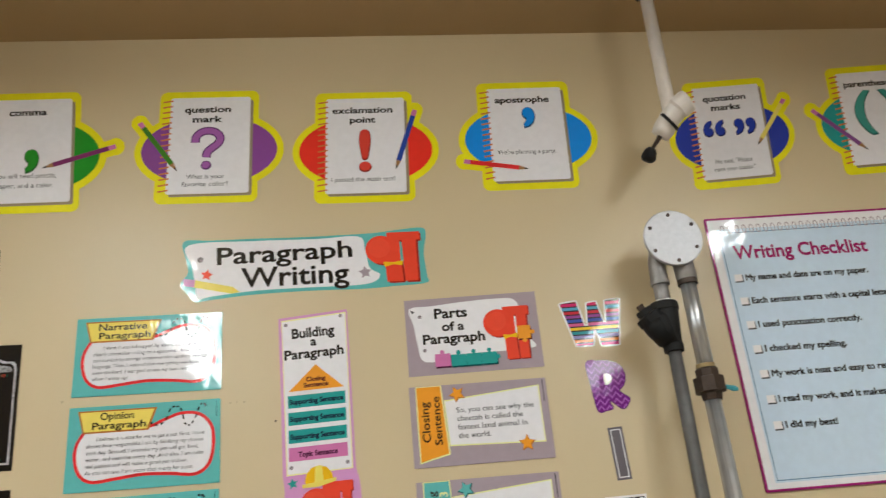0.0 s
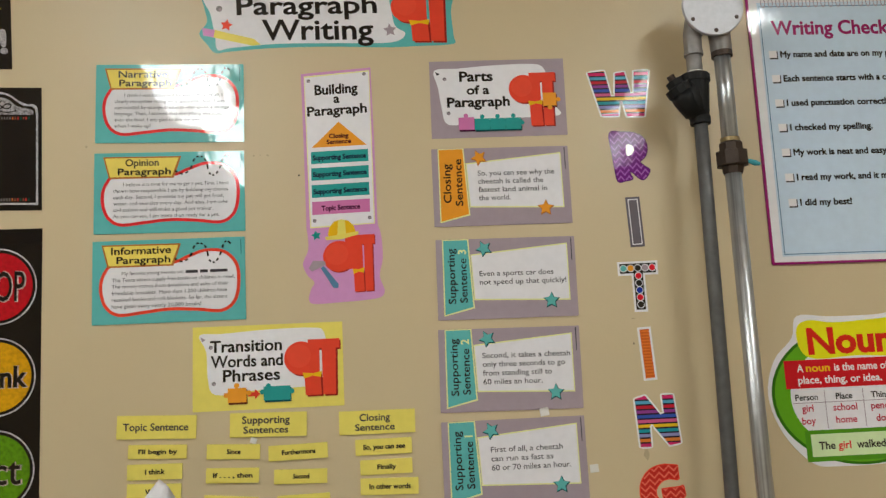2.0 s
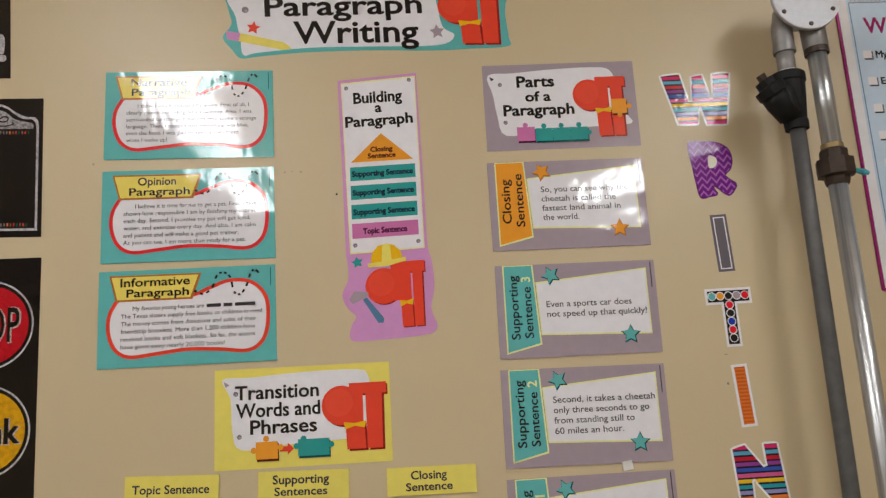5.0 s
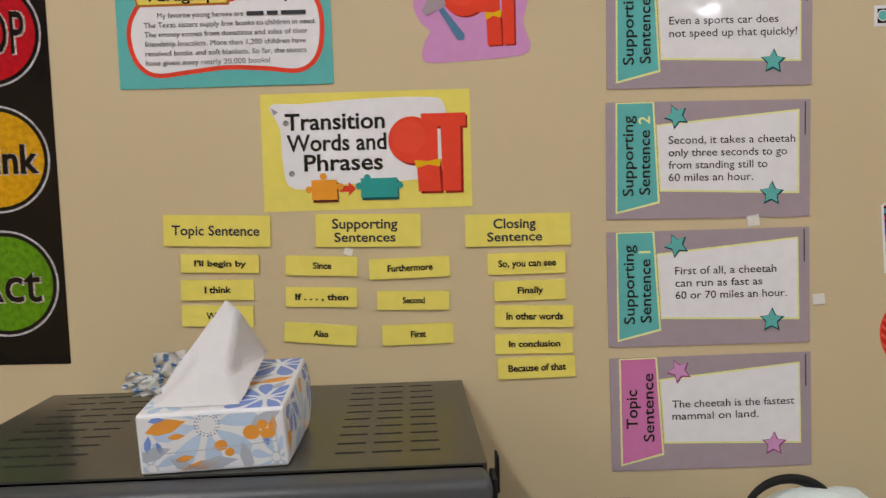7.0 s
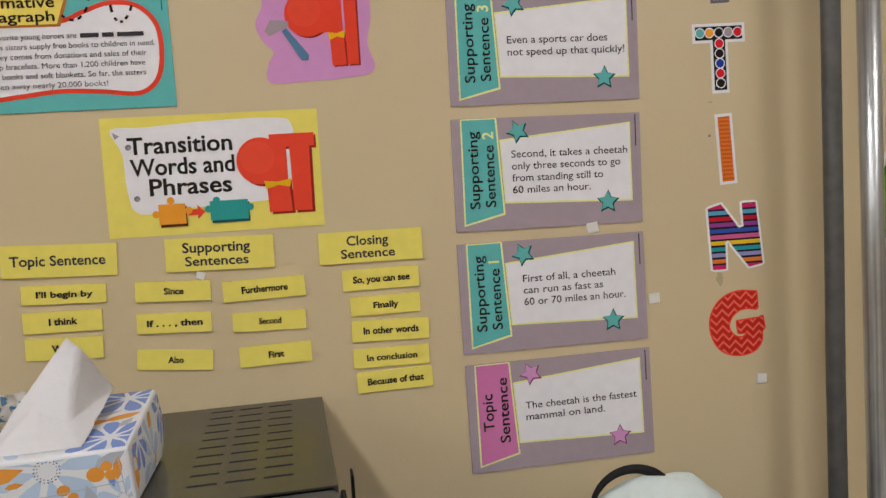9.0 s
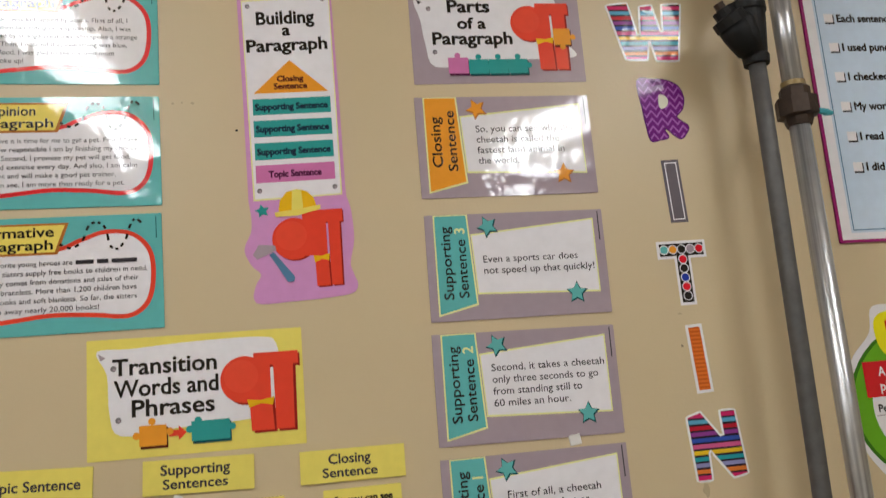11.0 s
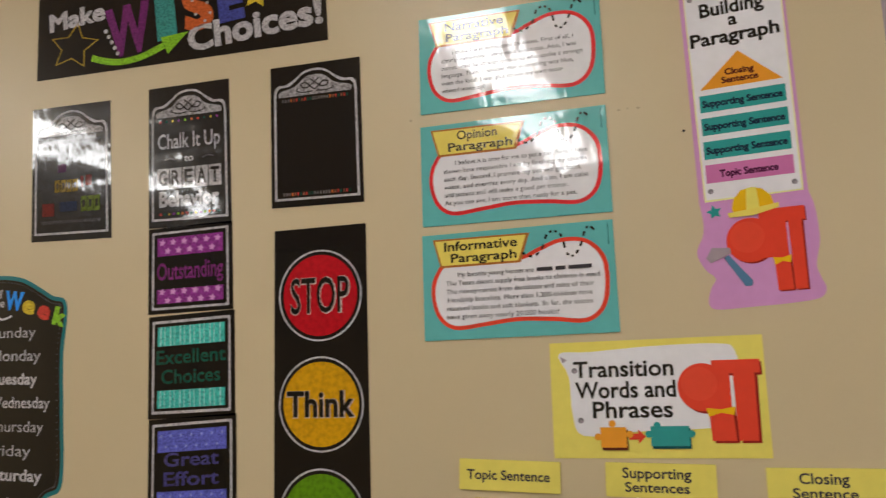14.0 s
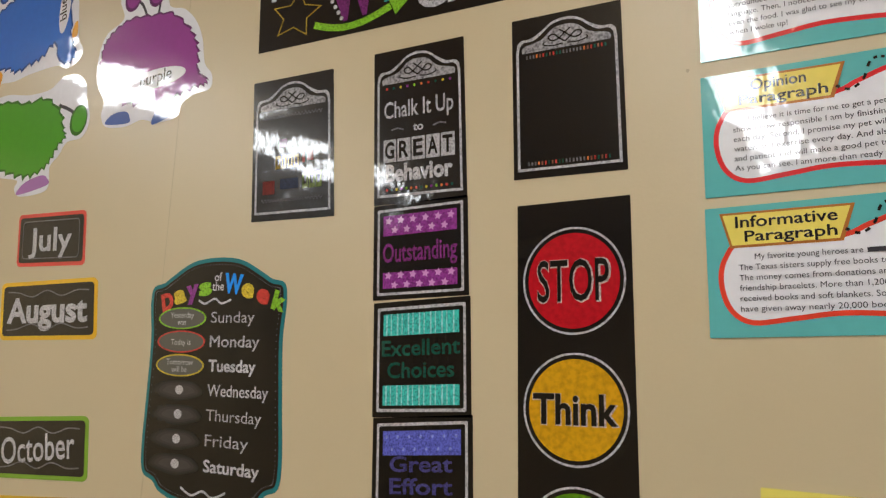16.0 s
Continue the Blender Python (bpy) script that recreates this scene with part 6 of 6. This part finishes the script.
def cart():
    x0, x1, y0, y1 = -0.636, -0.073, 1.216, 1.578
    root = empty("charging_cart", (0, 0, 0), "dark metal charging cart with slotted top, against the wall", "cart")
    root.matrix_basis = pose(-0.36, 1.41, 0, 0, 0, 3.0) @ Matrix.Translation((0.36, -1.41, 0))
    sx = [(-0.592, -0.558), (-0.551, -0.520), (-0.512, -0.481), (-0.223, -0.193), (-0.185, -0.155), (-0.146, -0.116)]
    sy = [(round(1.2610 + 0.0321 * k, 4), round(1.2672 + 0.0321 * k, 4)) for k in range(10)]
    part("top_panel", grid_with_slots(x0, x1, y0, y1, CART_TOP, 0.002, sx, sy), M_CART, root, "olive black slotted top panel")
    # unseen near-black plate, added so that the slots stay dark
    part("slot_blackout", box_bm(x0 + 0.01, x1 - 0.01, y0 + 0.01, y1 - 0.01, CART_TOP - 0.20, CART_TOP - 0.19), M_DARK, root)
    part("side_panel", box_bm(x0, x0 + 0.004, y0, y1, 0.06, CART_TOP - 0.002), M_CART, root)
    part("side_panel", box_bm(x1 - 0.004, x1, y0, y1, 0.06, CART_TOP - 0.002), M_CART, root)
    part("back_panel", box_bm(x0 + 0.004, x1 - 0.004, y1 - 0.004, y1, 0.06, CART_TOP - 0.002), M_CART, root)
    part("front_door", box_bm(x0 + 0.006, x1 - 0.006, y0 + 0.004, y0 + 0.02, 0.08, CART_TOP - 0.06, 0.003, 1), M_CART, root)
    part("front_rail", box_bm(x0, x1 + 0.002, y0 - 0.041, y0 + 0.004, CART_TOP - 0.055, CART_TOP - 0.0026, 0.010, 4), M_CARTTRIM, root, "rounded charcoal front rail", True)
    part("end_cap", box_bm(x1 + 0.002, x1 + 0.007, y0 - 0.028, y0 + 0.004, CART_TOP - 0.055, CART_TOP - 0.006, 0.002, 2), M_RUBBER, root, "black rubber end cap of the rail")
    hook = part("cable_hook", box_bm(x1, x1 + 0.018, 1.300, 1.325, CART_TOP - 0.062, CART_TOP - 0.056, 0.001, 1), M_RUBBER, root, "small black bracket for a cable")
    part("upturned_end", box_bm(x1 + 0.018, x1 + 0.021, 1.300, 1.325, CART_TOP - 0.062, CART_TOP - 0.022, 0.001, 1), M_RUBBER, hook)
    part("base_plate", box_bm(x0, x1, y0, y1, 0.04, 0.06), M_CART, root)
    for cx in (x0 + 0.05, x1 - 0.05):
        for cy in (y0 + 0.05, y1 - 0.05):
            part("caster", tube_bm([(cx - 0.015, cy, 0.03), (cx + 0.015, cy, 0.03)], [0.03, 0.03], 16), M_RUBBER, root)


cart()


def tissue_box():
    w, l, h = 0.138, 0.188, 0.0585
    root = empty("tissue_box", (-0.323, 1.226, CART_TOP), "floral tissue box with one white tissue pulled up", "tissue box")
    root.rotation_euler = (0, 0, radians(8.5))

    def pressed(x, y, z):
        """The crushed carton leans out at its top, most at the far right, and its back rides up."""
        k = z / h
        bulge = 0.005 * math.sin(math.pi * min(1.0, max(0.0, k))) * min(1.0, 3 * y / l)
        return (x + 0.012 * y / l + (0.004 * y / l - 0.004 * k + bulge if x > 0 else -0.003 * k) * min(1.0, abs(x) / (w / 2)), y - 0.002 * k * (1 - y / l) - 0.05 * (1 - k) * y / l, z + 0.012 * k * y / l)
    bm = box_bm(-w / 2, w / 2, 0, l, 0.0005, h, 0.003, 2)
    bmesh.ops.subdivide_edges(bm, edges=[e for e in bm.edges if e.calc_length() > 0.03], cuts=7, use_grid_fill=True)
    for v in bm.verts:
        v.co = pressed(*v.co)
    part("carton", bm, M_BOX, root)
    bm = box_bm(-0.04, 0.014, 0.024, l - 0.04, h + 0.0001, h + 0.0008)
    for v in bm.verts:
        v.co = pressed(*v.co)
    part("slot", bm, M_DARK, root)
    blue, pale, orange, grey, dots = (solid("carton_blue", (0.17, 0.27, 0.62), 0.5), solid("carton_pale_blue", (0.46, 0.58, 0.74), 0.5), solid("carton_orange", (0.75, 0.31, 0.04), 0.5),
                                      solid("carton_grey", (0.42, 0.45, 0.52), 0.5), solid("carton_dark_dots", (0.16, 0.18, 0.24), 0.5))

    def stamp(face, name, geo, material, level):
        d = 0.0002 + 0.00012 * level
        out = []
        for x, y in geo[0]:
            if face == "front":
                x, y = min(w / 2 - 0.003, max(-w / 2 + 0.003, x)), min(h - 0.003, max(0.003, y))
                out.append((x, -d, y))
            elif face == "top":
                x, y = min(w / 2 - 0.003, max(-w / 2 + 0.003, x)), min(l - 0.003, max(0.003, y))
                out.append((x, y, h + d))
            else:
                x, y = min(l - 0.003, max(0.003, x)), min(h - 0.003, max(0.003, y))
                out.append((w / 2 + d, x, y))
        mesh_object(name, [pressed(*q) for q in out], geo[1], material, root)

    def daisy(face, cx, cy, r, material, n=9, turn=0.0, centre=True):
        petals = []
        for k in range(n):
            a = turn + 2 * math.pi * k / n
            c, s = math.cos(a), math.sin(a)
            petals.append(fill([(cx + c * r * u - s * r * v, cy + s * r * u + c * r * v) for u, v in ((0.16, 0.0), (0.45, -0.12), (0.75, -0.19), (0.94, -0.13), (1.0, 0.0), (0.94, 0.13), (0.75, 0.19), (0.45, 0.12))]))
        stamp(face, "petal", joined(*petals), material, 1)
        if centre:
            for rr, count, size in ((0.22, 20, 0.017), (0.17, 16, 0.014)):
                spots = [fill(ellipse_loop(cx + r * rr * math.cos(6.2832 * k / count), cy + r * rr * math.sin(6.2832 * k / count), r * size, r * size, 6)) for k in range(count)]
                stamp(face, "dotted_ring", joined(*spots), dots, 2)

    def leaf(face, cx, cy, r, turn, material):
        c, s = math.cos(turn), math.sin(turn)
        stamp(face, "leaf", fill([(cx + c * r * u - s * r * v, cy + s * r * u + c * r * v) for u, v in ((-1, 0), (-0.5, 0.32), (0.2, 0.38), (1, 0), (0.2, -0.34), (-0.5, -0.3))]), material, 1.5)

    def blob(face, cx, cy, r, material):
        stamp(face, "berry", fill(ellipse_loop(cx, cy, r, r * 0.86, 14)), material, 1.6)

    # front: pale daisies, grey and orange leaves, orange berries
    for x, y, r, t in ((-0.056, 0.02, 0.017, 0.3), (0.0, 0.006, 0.022, 0.2), (0.052, 0.05, 0.02, 0.5), (0.03, 0.012, 0.016, 1.8), (-0.03, 0.008, 0.014, 2.6)):
        leaf("front", x, y, r, t, grey)
    daisy("front", -0.006, 0.046, 0.05, pale, 8, 0.15)
    daisy("front", -0.058, 0.006, 0.026, pale, 7, 0.4)
    daisy("front", 0.058, 0.01, 0.024, pale, 7, 0.2)
    for x, y, r, t in ((-0.043, 0.046, 0.019, 0.25), (-0.014, 0.004, 0.019, 0.25), (-0.034, 0.036, 0.008, 0.1), (-0.028, 0.014, 0.009, 0.2), (0.057, 0.04, 0.012, 1.4)):
        leaf("front", x, y, r, t, orange)
    for x, y, r in ((0.036, 0.036, 0.0085), (0.047, 0.043, 0.0055), (0.05, 0.034, 0.006), (0.006, 0.025, 0.0062), (0.014, 0.018, 0.0048)):
        blob("front", x, y, r, orange)
    for x, y, r, t in ((0.05, 0.03, 0.0085, 1.7), (-0.06, 0.03, 0.009, 1.4), (-0.05, 0.026, 0.007, 1.9), (-0.05, 0.053, 0.008, 0.1)):
        leaf("front", x, y, r, t, blue)
    # top: blue daisies and orange leaves on both sides of the slot
    daisy("top", 0.046, 0.035, 0.046, blue, 9, 0.3, False)
    daisy("top", 0.044, 0.16, 0.05, blue, 9, 0.1, False)
    daisy("top", -0.045, 0.16, 0.034, pale, 7, 0.0)
    daisy("top", -0.05, 0.03, 0.028, pale, 7, 0.0)
    for x, y, r, t in ((0.02, 0.085, 0.02, 0.2), (0.05, 0.095, 0.022, 0.4), (0.04, 0.19, 0.02, 0.1), (-0.05, 0.1, 0.016, 0.5), (-0.02, 0.185, 0.014, 1.0)):
        leaf("top", x, y, r, t, orange)
    for x, y, r, t in ((0.055, 0.075, 0.014, 1.2), (0.005, 0.175, 0.014, 0.3), (0.03, 0.11, 0.016, 0.5)):
        leaf("top", x, y, r, t, grey)
    # side: the same print wraps round
    daisy("side", 0.09, 0.02, 0.045, pale, 8, 0.2)
    daisy("side", 0.04, 0.052, 0.03, blue, 8, 0.2, False)
    daisy("side", 0.17, 0.045, 0.03, blue, 8, 0.5, False)
    for x, y, r, t in ((0.016, 0.034, 0.024, 1.5), (0.11, 0.05, 0.014, 0.3), (0.19, 0.04, 0.014, 1.0), (0.12, 0.012, 0.012, 2.0)):
        leaf("side", x, y, r, t, orange)

    # the tissue: a sheet with a few sharp folds, drawn up to a peak
    bm = bmesh.new()
    v = [bm.verts.new((x, y, h + 0.0012 + z)) for x, y, z in ((0.000, 0.124, 0.091), (-0.064, 0.055, 0.003), (-0.060, 0.02, 0.0006), (-0.016, 0.014, 0.0006), (0.022, 0.014, 0.0006),
                                                            (0.041, 0.15, 0.026), (-0.03, 0.175, 0.014), (-0.024, 0.068, 0.034), (0.006, 0.054, 0.018), (0.013, 0.112, 0.083))]
    for f in ((0, 1, 7), (1, 2, 7), (2, 3, 7), (3, 8, 7), (3, 4, 8), (4, 5, 8), (8, 5, 9), (8, 9, 7), (0, 7, 9), (0, 9, 5), (0, 5, 6), (0, 6, 1)):
        bm.faces.new([v[i] for i in f])
    bmesh.ops.subdivide_edges(bm, edges=bm.edges[:], cuts=6, use_grid_fill=True)
    for p in bm.verts:
        if p.co.z > h + 0.005:
            n3 = noise.noise_vector(p.co * 45)
            p.co += 0.0022 * n3 + 0.0008 * noise.noise_vector(p.co * 160)
    part("tissue", bm, M_TISSUE, root, "soft white tissue, folded to a peak", True)
    stamp("front", "flap_line", stroke([(-0.058, 0.02), (0.0, 0.022), (0.06, 0.026)], 0.0008, 0.0008), grey, 3)
    stamp("front", "flap_line", stroke([(0.058, 0.058), (0.06, 0.026), (0.061, 0.012)], 0.0008, 0.0008), grey, 3)


tissue_box()


def sweet_bag():
    root = empty("sweet_bag", (-0.402, 1.31, CART_TOP + 0.0625), "crumpled clear plastic wrapper with blue print on the tissue box", "wrapper")
    m, nt, p = base_material("clear_printed_film")
    geo = nt.nodes.new("ShaderNodeNewGeometry")
    n = node(nt, "ShaderNodeTexNoise", Scale=90.0, Detail=3.0)
    link(nt, geo.outputs["Position"], n.inputs["Vector"])
    ramp = nt.nodes.new("ShaderNodeValToRGB")
    ramp.color_ramp.interpolation = "CONSTANT"
    el = ramp.color_ramp.elements
    el[0].position, el[0].color = 0.0, (0.03, 0.13, 0.35, 1)
    el[1].position, el[1].color = 0.42, (0.62, 0.62, 0.56, 1)
    e = el.new(0.55)
    e.color = (0.66, 0.62, 0.62, 1)
    e = el.new(0.72)
    e.color = (0.25, 0.30, 0.42, 1)
    link(nt, n.outputs["Fac"], ramp.inputs["Fac"])
    link(nt, ramp.outputs["Color"], p.inputs["Base Color"])
    p.inputs["Roughness"].default_value = 0.4
    p.inputs["Transmission Weight"].default_value = 0.35
    p.inputs["Coat Weight"].default_value = 0.15
    rng = random.Random(5)
    for k, (x, y, z, w, h, tilt) in enumerate(((-0.006, 0.045, 0.013, 0.038, 0.034, 0.08), (-0.021, -0.004, 0.007, 0.032, 0.018, -0.25), (-0.002, -0.03, 0.006, 0.03, 0.018, 0.2))):
        bm = bmesh.new()
        bmesh.ops.create_grid(bm, x_segments=12, y_segments=12, size=0.5)
        for v in bm.verts:
            u, q = v.co.x, v.co.y
            d = 0.018 * noise.noise(Vector((u * 4 + 7 * k, q * 4, k))) + 0.006 * noise.noise(Vector((u * 14, q * 14, k)))
            v.co = (x + u * w - q * h * math.sin(tilt), y + d + q * 0.01, max(0.001, z + q * h * math.cos(tilt) + u * w * math.sin(tilt)))
        part("film", bm, m, root, smooth=True)


sweet_bag()


def mounting_tacks():
    for x, z, w, a in ((0.421, 1.225, 0.017, -4), (0.330, 1.338, 0.018, -8), (0.589, 1.087, 0.017, 3), (-0.236, 1.310, 0.012, 20)):
        bm = box_bm(-w / 2, w / 2, -0.0022, 0, -w * 0.45, w * 0.45, 0.0008, 1)
        ob = part("mounting_tack", bm, M_TACK)
        ob.matrix_basis = pose(x, WALL - 0.0002, z, 0, a, 0)
        tagged(ob, "small white square of mounting putty on the wall", "tack", "mounting tacks")
    bm = tube_bm([(0, 0, 0), (0, -0.0012, 0)], [0.002, 0.0015], 10)
    ob = part("pinhole", bm, M_DARK)
    ob.location = (-0.14, WALL, 1.83)
    tagged(ob, "tiny dark pinhole in the cream wall", "pinhole")


mounting_tacks()


def scuff_marks():
    stain = solid("grey_scuff", (0.45, 0.36, 0.22), 0.6, 0, 0.1, 200)
    dark = solid("brown_scuff", (0.27, 0.21, 0.13), 0.6, 0, 0.1, 200)
    rng = random.Random(9)
    for x, z, rx, rz, m in ((0.527, 1.247, 0.006, 0.011, stain), (0.519, 1.463, 0.0022, 0.0026, dark), (0.522, 1.513, 0.004, 0.0015, stain), (-0.23, 1.874, 0.0024, 0.002, stain), (-0.217, 1.875, 0.0016, 0.0016, stain),
                            (-0.202, 1.874, 0.003, 0.002, stain), (-0.563, 1.903, 0.0026, 0.0028, stain)):
        bm = bmesh.new()
        loop = [bm.verts.new((rx * math.cos(0.5236 * k) * (0.7 + 0.5 * rng.random()), -0.0004, rz * math.sin(0.5236 * k) * (0.7 + 0.5 * rng.random()))) for k in range(12)]
        top = bm.faces.new(loop)
        out = bmesh.ops.extrude_face_region(bm, geom=[top])
        bmesh.ops.translate(bm, verts=[g for g in out["geom"] if isinstance(g, bmesh.types.BMVert)], vec=(0, 0.0004, 0))
        ob = part("scuff_mark", bm, m)
        ob.location = (x, WALL, z)
        tagged(ob, "small faint scuff on the cream wall paint", "mark", "scuff marks")


scuff_marks()


def side_table():
    root = empty("side_table", (0.36, 1.43, 0.0), "dark low table standing against the wall", "table")
    part("tabletop", box_bm(-0.33, 0.35, -0.17, 0.16, 0.86, 0.885, 0.004, 2), M_CARTTRIM, root)
    for x in (-0.3, 0.32):
        for y in (-0.14, 0.13):
            part("leg", box_bm(x - 0.015, x + 0.015, y - 0.015, y + 0.015, 0.0, 0.86, 0.002, 1), M_CARTTRIM, root)
    root = empty("black_box", (0.09, 1.47, 0.885), "plain black box standing on the side table", "box")
    part("body", box_bm(-0.12, 0.05, -0.06, 0.06, 0.0, 0.09, 0.003, 2), M_RUBBER, root)
    root = empty("lined_basket", (0.325, 1.47, 0.885), "round basket with a black rim and pale teal cloth lining", "basket")
    n = 40
    arc = [(0.058 * math.cos(math.pi * k / n), 0.0, 0.075 + 0.056 * math.sin(math.pi * k / n)) for k in range(n + 1)]
    part("rim", tube_bm(arc, [0.0095 - 0.0065 * k / n for k in range(n + 1)], 10), M_RUBBER, root, "arched black rim", True)
    bm = bmesh.new()
    bmesh.ops.create_uvsphere(bm, u_segments=32, v_segments=16, radius=0.5)
    for v in bm.verts:
        k = 1 + 0.12 * noise.noise(v.co * 4)
        v.co = (0.035 + v.co.x * 0.19 * k, v.co.y * 0.1 * k, 0.062 + v.co.z * 0.115 * k)
    part("cloth_lining", bm, solid("pale_teal_cloth", (0.62, 0.69, 0.67), 0.9, 0, 0.08, 60, (200, 0.3, 0.003)), root, "pale teal cloth", True)


side_table()
